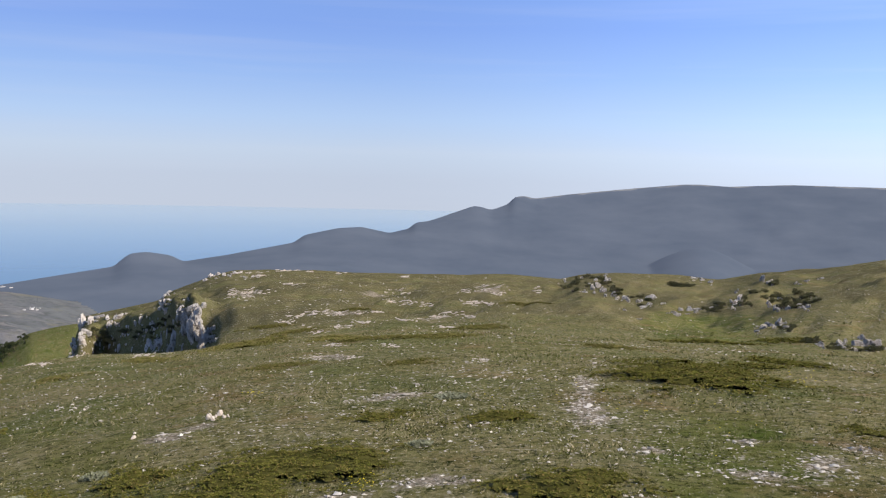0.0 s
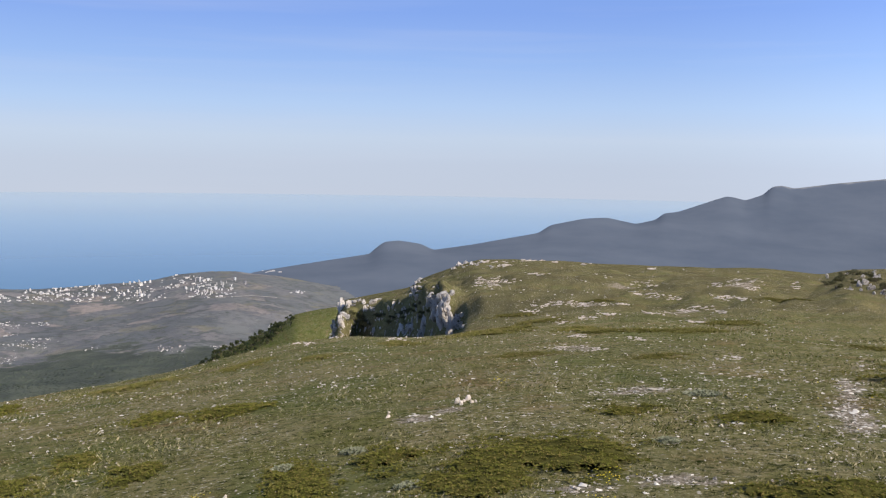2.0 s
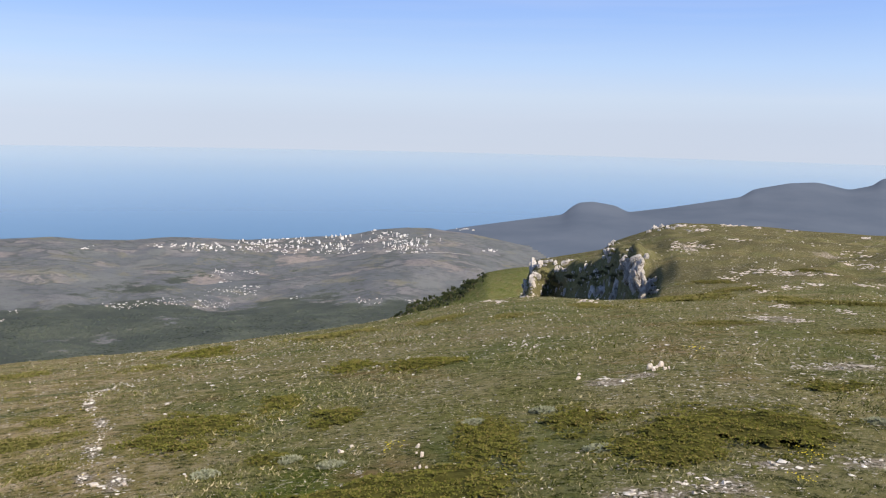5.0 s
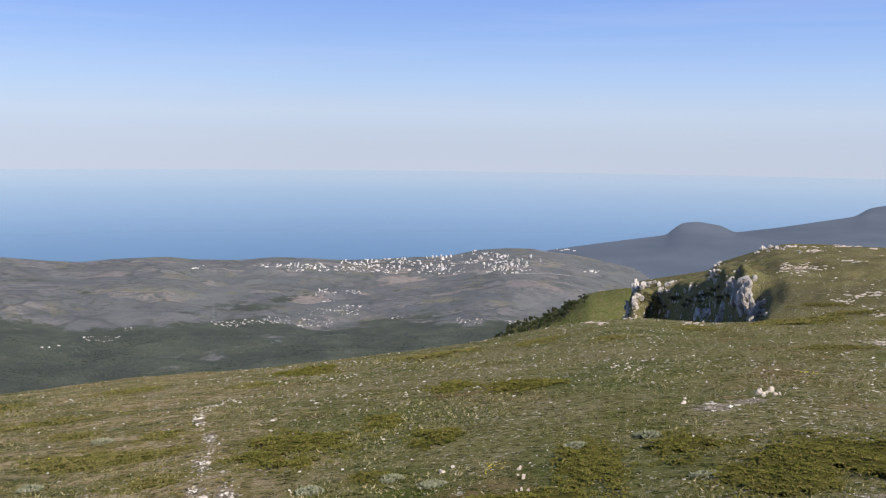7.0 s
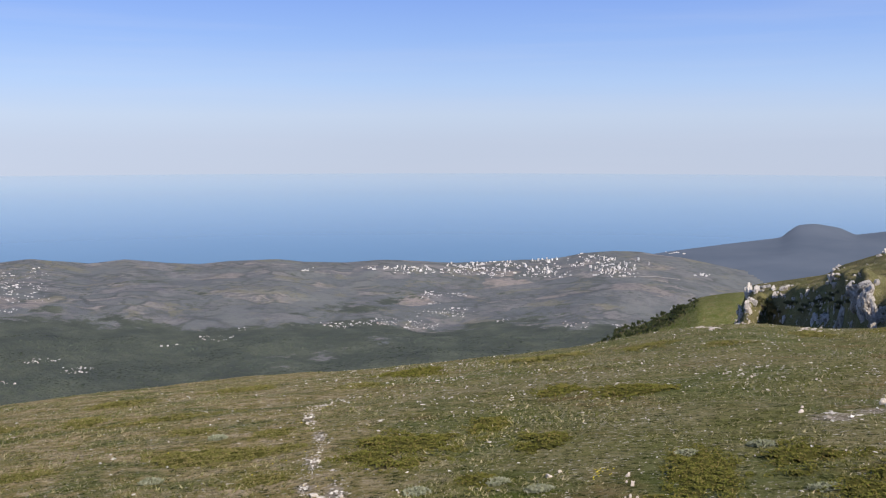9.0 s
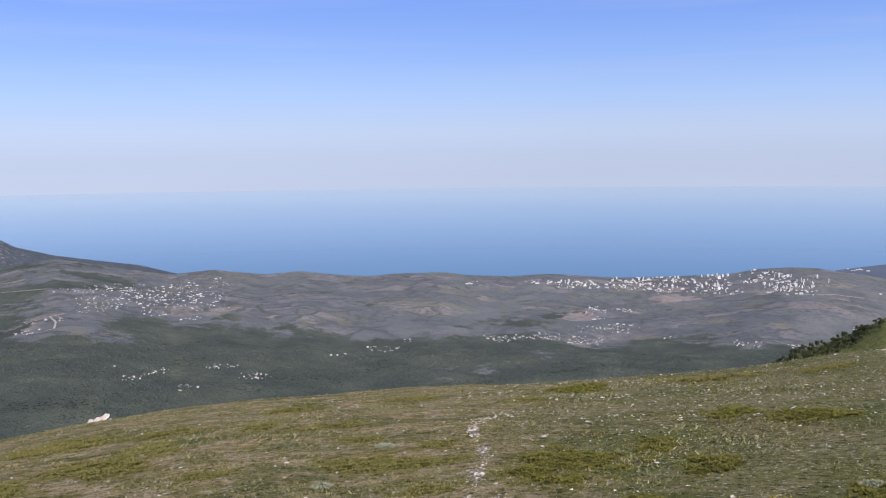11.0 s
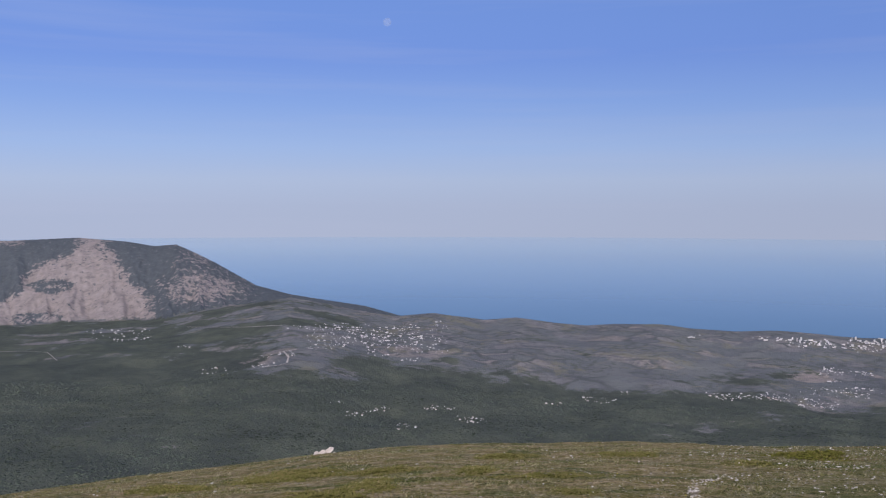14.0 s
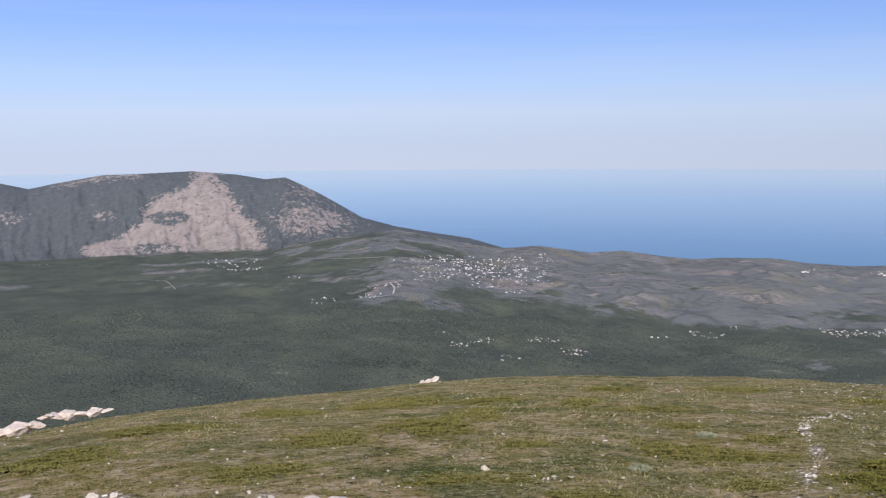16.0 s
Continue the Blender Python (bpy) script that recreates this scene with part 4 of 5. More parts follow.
for label, rows in OUTCROPS:
    a0, e0 = rows[0][:2]
    r0 = meet([a0], [e0], near_land, 33, 170)[0]
    r0 = float(HILL_FAR(a0)) - 2 if np.isnan(r0) else r0
    base = tagged(group_base("outcrop", a0, r0), label, "rock outcrop")
    broken_rocks(rows, base, 3, lo=33, fallback=float(HILL_FAR(a0)) - 2)

# ---- thin ledges of limestone breaking the turf: azimuth, elevation, width and height in degrees ----
LEDGES = [(12.55, -6.93, 1.32, 0.5), (11.72, -6.93, 0.99, 0.42), (10.89, -6.83, 0.99, 0.3), (9.04, -6.35, 1.32, 0.13), (2.85, -6.75, 1.32, 0.26), (3.18, -7.37, 0.66, 0.16), (1.97, -7.45, 1.32, 0.36), (1.1, -7.5, 0.79, 0.24), (-1.31, -6.58, 1.32, 0.3), (-2.35, -6.45, 1.32, 0.36),
          (-3.56, -6.45, 0.79, 0.45), (-3.4, -6.69, 0.99, 0.24), (-5.81, -6.44, 0.66, 0.4), (-1.51, -7.33, 0.99, 0.24), (-2.2, -7.31, 0.86, 0.24), (-3.07, -7.32, 0.66, 0.18)]
LEDGES += [(7.65, -8.11, 1.97, 0.22), (6.28, -8.1, 1.97, 0.22), (4.9, -8.02, 1.65, 0.22), (3.86, -8.04, 0.66, 0.16), (9.01, -8.29, 1.32, 0.2), (9.35, -8.69, 1.32, 0.3), (7.63, -9.16, 1.32, 0.34), (6.26, -8.95, 1.32, 0.2), (4.89, -8.67, 1.65, 0.2), (2.12, -8.45, 1.32, 0.13),
           (-0.65, -7.98, 1.32, 0.2), (-1.77, -8.19, 0.53, 0.2), (0.21, -8.17, 0.99, 0.24), (-0.33, -8.84, 0.99, 0.16)]
LEDGES += [(6.59, -10.04, 1.32, 0.16), (7.95, -10.72, 1.32, 0.45), (5.72, -10.72, 1.32, 0.4), (-2.47, -10.77, 1.32, 0.24), (3.13, -10.01, 1.32, 0.2), (12.07, -5.72, 1.32, 0.18), (11.06, -5.88, 0.99, 0.16), (9.4, -5.55, 1.2, 0.08), (8.03, -5.6, 0.7, 0.08), (6.32, -5.68, 0.66, 0.08),
           (2.18, -5.82, 0.66, 0.08), (21.3, -10.3, 0.9, 0.14), (17.8, -10.5, 1.3, 0.12), (23.4, -10.75, 1.2, 0.16)]
for az0, el0, wide, high in LEDGES:
    r0 = meet([az0], [el0], near_land, 8, 170)[0]
    r0 = float(HILL_FAR(az0)) - 2 if np.isnan(r0) else r0
    base = tagged(group_base("outcrop", az0, r0), "low ledge of pale limestone breaking the turf", "rock outcrop", "ledges on the hill")
    for _ in range(int(4 + 7 * wide + 12 * high)):
        az, el = az0 + rng.normal() * 0.3 * wide, el0 + rng.normal() * 0.3 * high
        size = rng.uniform(0.08, 0.26)
        rock_seen(LOOSE_SHARDS, az, el, 1.5 * size, rng.uniform(0.08, 0.15), base, lo=8, fallback=r0, lean=8)

# ---- the long slab at the brow ----
slab = tagged(group_base("outcrop", 92.4, 27.0), "long pale slab of weathered limestone at the meadow's brow", "rock outcrop")
for az, wide, top in ((89.5, 0.7, -15.05), (90.2, 0.9, -15.0), (90.9, 1.1, -14.97), (91.6, 1.3, -14.88), (92.3, 1.2, -14.9), (92.8, 0.9, -15.02), (93.4, 1.3, -15.24), (94.3, 1.4, -15.32), (95.3, 1.5, -15.47), (96.3, 1.6, -15.62)):
    r = 27.0
    ob = rock_at("rock", LOOSE_ROCKS + LOOSE_SLABS, az, r, r * radians(wide), 0.5, slab, 0.2, az + 8, 8)
    ob.location.z = EYE + r * float(up(top)) - 0.27 * r * radians(wide)
    ob.scale.x *= 1.35

# ---- single stones lying in the meadow: azimuth, elevation, width in degrees ----
def stone(az, el, wide, label, shapes=LOOSE_ROCKS, tall=0.75):
    r = meet([az], [el], near_land, 3, 90)[0]
    return tagged(rock_at("stone", shapes, az, r, r * radians(wide), tall, sink=0.22), label, "stone", "stones in the meadow")


for az, el, wide in ((14.0, -14.3, 0.55), (13.75, -14.38, 0.42), (13.35, -14.1, 0.5), (13.1, -14.25, 0.36), (12.85, -14.2, 0.25), (13.6, -14.2, 0.32)):
    stone(az, el, wide, "pinkish white limestone stone in a small heap", LOOSE_ROCKS, 0.8)
for az, el, wide in ((28.3, -19.6, 0.34), (28.05, -20.15, 0.4), (28.2, -20.8, 0.3), (27.8, -20.85, 0.26), (28.5, -20.9, 0.2), (28.4, -19.95, 0.22)):
    stone(az, el, wide, "white angular stone beside a juniper mat", LOOSE_ROCKS, 1.0)
for az, el, wide in ((18.3, -15.2, 0.38), (18.25, -14.95, 0.25), (32.5, -19.6, 0.35), (33.2, -19.9, 0.55), (67.12, -19.75, 0.62), (47.9, -20.9, 0.6), (46.2, -21, 0.45), (25.4, -22.6, 0.5), (24.8, -23.1, 0.5),
                     (64.0, -20.05, 0.25), (63.2, -20.2, 0.3), (62.4, -20.3, 0.2), (73.6, -20.5, 0.2), (72.6, -20.63, 0.25), (71.9, -20.7, 0.2), (81.8, -20.52, 0.4), (85.0, -20.7, 0.4), (83.7, -20.36, 0.35), (87.5, -19.42, 0.18), (77.3, -19.76, 0.25), (75.4, -20.1, 0.3)):
    stone(az, el, wide, "white weathered limestone stone lying in the turf", tall=0.6)
for az, el, wide in ((77.9, -21.3, 1.8), (76.6, -21.35, 1.8), (90.8, -19.9, 1.3), (89.6, -19.9, 1.0), (92, -20.2, 0.8), (94.4, -19.35, 0.8), (80.5, -20.9, 0.7)):
    stone(az, el, wide, "flat pale limestone slab set in the turf", LOOSE_SLABS, 0.35)
LOOSE = 110
for az, el in zip(rng.uniform(-26, 95, LOOSE), rng.uniform(0.3, 8.5, LOOSE)):
    stone(az, float(BROW(az)) - el, rng.uniform(0.1, 0.2), "small white limestone stone lying in the turf")
for az, el, wide in ((70.65, -14.66, 0.55), (70.2, -14.54, 0.65), (69.75, -14.4, 0.5)):
    r = float(BROW_FAR(az)) + 8
    ob = tagged(rock_at("stone", LOOSE_SLABS, az, r, r * radians(wide) * 1.5, 0.36, sink=0.0, turn=az, lean=3), "flat pale limestone slab just past the brow", "stone", "stones in the meadow")
    ob.matrix_world = ob.matrix_world @ pose(0, 0, 0, 0, -20, 0)
    ob.location.z = EYE + r * float(up(el)) - 0.08

# ---- low juniper mats: azimuth, elevation, width and height in degrees ----
def sprigs(count, size):
    """Small upright tufts of scale-leaved shoots."""
    v = [(0.0, -0.3, 0), (0.0, 0.3, 0.05), (0.75, 0.1, 0.4), (0.2, -0.25, 0), (-0.3, 0.15, 0.05), (-0.4, -0.6, 0.45), (0.25, 0.2, 0), (-0.2, -0.2, 0), (-0.25, 0.65, 0.5)]
    return np.array(v) * size, np.array([(0, 1, 2), (3, 4, 5), (6, 7, 8)])


def juniper_mat(az0, r0, hw, hd, label, skin=JUNIPER, low=1.0):
    base = tagged(group_base("juniper_mat", az0, r0), label, "juniper", "juniper mats")
    a = radians(az0)
    across, along = np.array((math.cos(a), math.sin(a))), np.array((-math.sin(a), math.cos(a)))
    ox, oy = spot(az0, r0)
    salt = int(rng.integers(1, 9999))
    lift = low * min(0.14, 0.045 + 0.07 * min(hw, hd))

    def dome(u, v):
        """Height of the mat over the turf at u, v of the ellipse."""
        d = np.sqrt(u * u + v * v) + 0.8 * rough(u * 1.6 * max(1, hw) + salt, v * 1.6 * max(1, hd), 5, salt, 0.6)
        return lift * np.clip(1.15 - d, 0, 1) ** 0.5 * (0.7 + 0.6 * rough(u * 4 * max(1, hw), v * 5 * max(1, hd) + salt, 3, salt + 7)), d

    def world(u, v, dz):
        x, y = ox + across[0] * u * hw + along[0] * v * hd, oy + across[1] * u * hw + along[1] * v * hd
        return np.stack([x, y, near_land(np.degrees(np.arctan2(-x, y)), np.hypot(x, y)) + dz], -1) - np.array(base.matrix_basis.translation)

    n = 36
    U, V = np.meshgrid(np.linspace(-1.5, 1.5, n), np.linspace(-1.5, 1.5, n), indexing="ij")
    h, d = dome(U, V)
    verts = world(U, V, np.where(d < 1.1, h - 0.02, -0.1)).reshape(-1, 3)
    i, j = np.meshgrid(np.arange(n - 1), np.arange(n - 1), indexing="ij")
    q = (i * n + j).ravel()
    faces = np.stack([q, q + n, q + n + 1, q + 1], -1)
    inside = (d < 0.75)[:-1, :-1].ravel()
    # the mat's woody base, with the shade under the shoots in its colour
    part("cushion", mesh_of("cushion", verts, faces[inside], JUNIPER_WOOD_SHADE, True), base, "woody underside of the mat, coloured dark for shade")
    size = float(np.clip(0.0025 * r0, 0.018, 0.09))
    count = int(np.clip(hw * hd * 4.2 / size ** 2 * 0.9, 250, 10500))
    U, V = rng.uniform(-1.45, 1.45, count * 2), rng.uniform(-1.45, 1.45, count * 2)
    h, d = dome(U, V)
    ok = (d < 1.3 - 0.8 * rng.random(count * 2)) & (rough(U * 4 * hw, V * 4 * hd, 2, salt + 3) > -0.62)
    U, V, h = U[ok], V[ok], h[ok]
    bv, bf = sprigs(1, size)
    vv, ff = many(bv, bf, world(U, V, h - 0.02), rng.uniform(0, 6.3, len(U)), rng.uniform(0.6, 1.35, (len(U), 1)) * np.array([[1.15, 1.15, 0.85]]), 0.1 * size)
    part("foliage", mesh_of("foliage", vv, ff, skin), base)


MATS = [(-15.6, -10.95, 11.5, 1.5), (8.5, -17.3, 13, 2.6), (13.5, -18.9, 9, 2.0), (18.5, -17.7, 7, 1.6), (-7.5, -18.2, 10, 2.6), (-2.3, -20.2, 6, 2.6), (24, -19, 5.2, 3.0), (30.4, -22.6, 16, 3.0), (32.6, -14.85, 2.8, 0.7),
        (28.4, -14.75, 5, 0.75), (33.2, -17.75, 4.2, 1.2), (37.1, -17.1, 3.3, 1.1), (42.4, -18.2, 6.5, 2.0), (41.4, -13.9, 4, 0.4), (33.4, -12.95, 5, 0.3), (27, -12.0, 3, 0.3)]
MATS += [(53.5, -18.4, 6, 0.9), (60.6, -21.0, 6.5, 0.8), (68.6, -20.3, 7, 0.9), (70.7, -17.2, 4.2, 1.0), (54.8, -18.0, 4, 0.6), (56.4, -16, 5, 0.4), (66.8, -15.75, 3.4, 0.4), (77, -17.8, 4.2, 0.9), (92, -17.7, 6, 1.2),
         (81.5, -19.4, 5.8, 1.0), (86.5, -16.6, 5, 0.5), (55, -16.8, 2.2, 0.5), (61, -15.7, 2.0, 0.5), (67.3, -16.4, 2.2, 0.7), (71.5, -15.8, 3.5, 0.6), (44.6, -14.6, 2.6, 0.35), (73.5, -16, 2.8, 0.4), (-20.5, -9.9, 5, 0.3)]
MATS += [(3.5, -14.3, 4, 0.7), (-3.5, -14.2, 5, 0.9), (-25, -13.2, 3, 0.6), (10, -11.3, 4, 0.35), (2, -11.0, 4, 0.3), (6.5, -9.6, 3, 0.25), (17.5, -10.75, 3, 0.25), (10.5, -8.9, 3, 0.3), (-10.5, -9.6, 4, 0.2), (0, -9.35, 4, 0.2),
         (22.5, -11.6, 3, 0.3), (52, -14.6, 3, 0.3), (59, -14.9, 3, 0.3), (64.5, -18.2, 3, 0.5), (49.8, -17.2, 2.4, 0.6), (50.5, -19.8, 3.5, 0.8), (79, -16.2, 3, 0.4), (37.5, -20.3, 3.5, 0.8)]
MATS += [(12.0, -9.95, 5.3, 0.3), (9.0, -9.23, 3.0, 0.26), (2.1, -9.5, 5.0, 0.26), (-2.4, -8.8, 4.3, 0.24), (-15.9, -8.95, 6.3, 0.22), (-20.3, -8.6, 4.0, 0.2), (5.6, -7.85, 3.0, 0.16), (4.9, -9.6, 3.0, 0.2), (-18.9, -10.2, 3.6, 0.25), (-5.1, -7.3, 3.0, 0.16)]
for row in MATS:
    slope = row[0] > 49
    wide = (row[0], row[1], row[2] * (1.45 if slope else 1.0), row[3])
    for az, r, hw, hd in patches([wide]):
        if slope or (row[3] < 0.4 and row[0] > -14):
            juniper_mat(az, r, hw, hd, "low yellow-green mat of creeping growth in the turf", PALE_MAT, 0.6)
        else:
            juniper_mat(az, r, hw, hd, "low spreading olive-green juniper mat on the turf" if row[2] > 4 else "small rounded olive-green juniper mat on the turf")

# ---- silver-grey cushion plants ----
for row in [(-2.8, -20.9, 3.6, 0.6), (17, -19.2, 2.0, 0.4), (20.5, -17.2, 1.2, 0.3), (36.5, -20.3, 1.0, 0.4), (33.8, -20.6, 0.8, 0.3), (41.5, -20.9, 1.2, 0.4), (1.2, -15.9, 1.2, 0.2), (24.8, -18.1, 0.8, 0.2), (53.5, -17.3, 1.0, 0.2), (57.5, -19.4, 1.0, 0.25), (-0.8, -13.0, 2.2, 0.3)]:
    for az, r, hw, hd in patches([row]):
        count = 170
        plant = tagged(group_base("cushion_plant", az, r), "silvery grey-green cushion plant in the turf", "cushion plant", "silver cushion plants")
        ang, rad = rng.uniform(0, 6.3, count), np.sqrt(rng.uniform(0, 1, count))
        xy = np.stack([hw * rad * np.cos(ang), hd * rad * np.sin(ang)], -1)
        a = radians(az)
        x, y = xy[:, 0] * math.cos(a) - xy[:, 1] * math.sin(a), xy[:, 0] * math.sin(a) + xy[:, 1] * math.cos(a)
        bx, by, bz = plant.matrix_basis.translation
        z = near_land(np.degrees(np.arctan2(-(x + bx), y + by)), np.hypot(x + bx, y + by)) - bz
        size = 0.0042 * r
        bv, bf = sprigs(1, size)
        vv, ff = many(bv, bf, np.stack([x, y, z + 0.03 * (1 - rad)], -1), rng.uniform(0, 6.3, count), rng.uniform(0.6, 1.3, (count, 1)) * np.ones((1, 3)), 0.1 * size)
        part("leaves", mesh_of("leaves", vv, ff, SILVER), plant)

# ---- dark shrubs on the hill ----
def shrub(az, r, wide, high, label):
    base = tagged(group_base("shrub", az, r), label, "shrub", "shrubs on the hill")
    stems_v, stems_f = many(np.array([(-0.5, -0.5, 0), (0.5, -0.5, 0), (0, 0.6, 0), (0.1, 0, 1)], float), np.array([(0, 1, 3), (1, 2, 3), (2, 0, 3)]),
                            np.stack([rng.uniform(-0.3, 0.3, 7) * wide, rng.uniform(-0.2, 0.2, 7) * wide, np.full(7, -0.05)], -1), rng.uniform(0, 6, 7), np.tile((0.07, 0.07, 0.8 * high), (7, 1)), 0.25)
    part("stem", mesh_of("stem", stems_v, stems_f, BARK), base)
    count = 520
    heads = rng.normal(0, 1, (6, 3)) * (0.3 * wide, 0.26 * wide, 0.2 * high) + (0, 0, 0.42 * high)
    way = rng.normal(0, 1, (count, 3))
    way /= np.linalg.norm(way, axis=1)[:, None]
    p = heads[rng.integers(6, size=count)] + way * rng.uniform(0.6, 1, (count, 1)) * (0.27 * wide, 0.25 * wide, 0.34 * high)
    p[:, 2] = np.clip(p[:, 2], 0.03, None)
    vv, ff = many(np.array([(0.6, 0, 0), (-0.4, 0.5, 0.2), (-0.3, -0.4, 0.5), (0.1, 0.2, 0.9)]), np.array([(0, 1, 3), (1, 2, 3), (2, 0, 3), (0, 2, 1)]), p, rng.uniform(0, 6, count), rng.uniform(0.04, 0.09, (count, 1)) * wide * np.ones((1, 3)), 0.2)
    part("foliage", mesh_of("foliage", vv, ff, LEAF), base)


THICKETS = [(-8.19, -6.01, 0.66, 0.6), (-7.92, -6.19, 0.66, 0.5), (-8.86, -5.81, 0.53, 0.5), (-9.87, -5.7, 0.72, 0.5), (-10.4, -6.25, 0.79, 0.4), (-11.93, -6.86, 0.86, 0.46), (-16.36, -7.11, 1.12, 0.4), (-18.23, -6.5, 0.99, 0.5), (-19.32, -6.27, 1.12, 0.6), (-20.1, -6.48, 1.65, 0.8),
            (-20.85, -6.33, 1.65, 0.9), (-21.45, -6.13, 0.99, 0.7), (-20.62, -7.8, 0.79, 0.34), (-22.02, -8.58, 0.72, 0.4), (-23.02, -8.81, 0.86, 0.46), (-24.25, -8.76, 1.32, 0.4), (-25.26, -8.73, 0.99, 0.34), (-14.52, -5.75, 0.99, 0.16), (-14.03, -5.84, 0.66, 0.14), (-16.83, -6.92, 0.66, 0.3), (-19.59, -5.44, 0.66, 0.3)]
for az0, el0, wide, high in THICKETS:
    for _ in range(int(2 + 4 * wide * (0.4 + high))):
        az, el = az0 + rng.normal() * 0.28 * wide, el0 + rng.normal() * 0.28 * high
        r = meet([az], [el], near_land, 33, 170)[0]
        if not np.isnan(r):
            w = r * radians(rng.uniform(0.3, 0.62))
            shrub(az, r, w, w * rng.uniform(0.35, 0.6), "dark green thorny shrub among the hillside rocks")
# scrub on the crag, thickened to darken its shaded face
for az0, el0, wide, high, count in ((15.9, -8.9, 0.7, 0.8, 6), (16.6, -8.5, 1.2, 0.8, 8), (17.8, -9.1, 2.2, 1.0, 14), (19.4, -9.3, 2.4, 1.0, 14), (20.4, -9.4, 0.8, 0.7, 6), (21.8, -9.9, 0.5, 0.5, 6), (15.9, -7.4, 1.2, 0.3, 4)):
    for _ in range(count):
        az, el = az0 + rng.uniform(-0.5, 0.5) * wide, el0 + rng.uniform(-0.5, 0.5) * high
        r = meet([az], [el], near_land, 70, 170)[0]
        if not np.isnan(r):
            w = r * radians(rng.uniform(0.25, 0.5))
            shrub(az, r, w, w * rng.uniform(0.3, 0.45), "low dark green shrub on the crag")

# ---- trees at the edge of the wood behind the hill ----
def tree_proto(seed):
    g = np.random.default_rng(seed)
    base = tagged(new("tree"), "small dark green tree at the edge of the wood", "tree", "trees behind the hill")
    ring = np.array([(math.cos(t), math.sin(t)) for t in np.linspace(0, 2 * math.pi, 7)[:-1]])
    verts, faces = [], []

    def limb(a, b, ra, rb):
        k = len(verts)
        for p, q in ((a, ra), (b, rb)):
            verts.extend([(p[0] + c * q, p[1] + s * q, p[2]) for c, s in ring])
        faces.extend([(k + i, k + (i + 1) % 6, k + 6 + (i + 1) % 6, k + 6 + i) for i in range(6)])
    limb((0, 0, -0.1), (0.03, 0.02, 0.45), 0.05, 0.03)
    heads = []
    for _ in range(7):
        t = g.uniform(0, 6.3)
        end = (0.32 * math.cos(t) * g.uniform(0.5, 1), 0.32 * math.sin(t) * g.uniform(0.5, 1), g.uniform(0.5, 0.88))
        limb((0.02, 0.02, g.uniform(0.25, 0.45)), end, 0.022, 0.008)
        heads.append(end)
    part("trunk", mesh_of("trunk", verts, faces, BARK), base)
    heads = np.array(heads)
    n = 150
    way = g.normal(0, 1, (n, 3))
    way /= np.linalg.norm(way, axis=1)[:, None]
    p = heads[g.integers(len(heads), size=n)] + way * g.uniform(0.4, 1, (n, 1)) * (0.2, 0.2, 0.17)
    vv, ff = many(np.array([(0.6, 0, 0), (-0.4, 0.5, 0.2), (-0.3, -0.4, 0.5), (0.1, 0.2, 0.8)]), np.array([(0, 1, 3), (1, 2, 3), (2, 0, 3), (0, 2, 1)]), p, g.uniform(0, 6, n), g.uniform(0.09, 0.15, (n, 1)) * np.ones((1, 3)), 0.2)
    part("crown", mesh_of("crown", vv, ff, TREE_LEAF), base)
    return base


protos = [tree_proto(s) for s in (3, 4, 5)]
first = True
for k in range(240):
    az = 24.0 + 8.0 * rng.random() ** 0.8
    r = GREEN_FAR + rng.uniform(-26, 14) * (0.3 + (az - 24) / 7)
    tall = rng.uniform(1.1, 1.9)
    x, y, z = on_ground(az, r)
    m = pose(x, y, z, 0, 0, rng.uniform(0, 360))
    ob = protos[k] if k < 3 else copy_thing(protos[k % 3], m)
    ob.matrix_basis = m
    ob.scale = (tall * rng.uniform(0.85, 1.25),) * 2 + (tall,)

# ---- far woods: tree crowns by the thousand ----
n = 38000
az, r = rng.uniform(20, 100, n), 300 * (2.2 ** rng.random(n))
w = wood(az, r)
layer = far_layers(az, r)
ok = (w + 0.25 * rng.normal(size=n) > 0.62) & (layer.argmax(0) == 0) & (r < COAST_FAR(az) - 40)
az, r = az[ok], r[ok]
x, y = spot(az, r)
size = rng.uniform(0.4, 0.85, len(r)) * (0.7 + r / 1600)
vv, ff = many(OCTA_V, OCTA_F, np.stack([x, y, far_land(az, r) - 0.05 * size], -1), rng.uniform(0, 6, len(r)), size[:, None] * np.array([[1.6, 1.6, 0.3]]), 0.22)
tagged(new("woodland", mesh_of("woodland", vv, ff, WOODS, True)), "dark green woodland covering the valley floor", "woodland", kind="stuff")

# ---- the town and the villages ----
def block_mesh():
    """Flat-roofed block, 1 x 1 x 1 on its base, with a plinth and a parapet lip."""
    bm = bmesh.new()
    bmesh.ops.create_cube(bm, size=1.0, matrix=Matrix.Translation((0, 0, 0.5)))
    top = max(bm.faces, key=lambda f: f.calc_center_median().z)
    bmesh.ops.inset_region(bm, faces=[top], thickness=0.05)
    bmesh.ops.translate(bm, verts=top.verts, vec=(0, 0, -0.03))
    mesh = bpy.data.meshes.new("wall")
    bm.to_mesh(mesh)
    bm.free()
    mesh.materials.append(PLASTER)
    return mesh


def lid_mesh(pitched):
    bm = bmesh.new()
    bmesh.ops.create_cube(bm, size=1.0, matrix=Matrix.Translation((0, 0, 0.06)) @ Matrix.Diagonal((1.12, 1.12, 0.12, 1)))
    if pitched:
        ends = [v for v in bm.verts if v.co.z > 0.1]
        for v in ends:
            v.co.y *= 0.04
            v.co.z = 0.42
    mesh = bpy.data.meshes.new("roof")
    bm.to_mesh(mesh)
    bm.free()
    mesh.materials.append(ROOF if pitched else PLASTER)
    return mesh


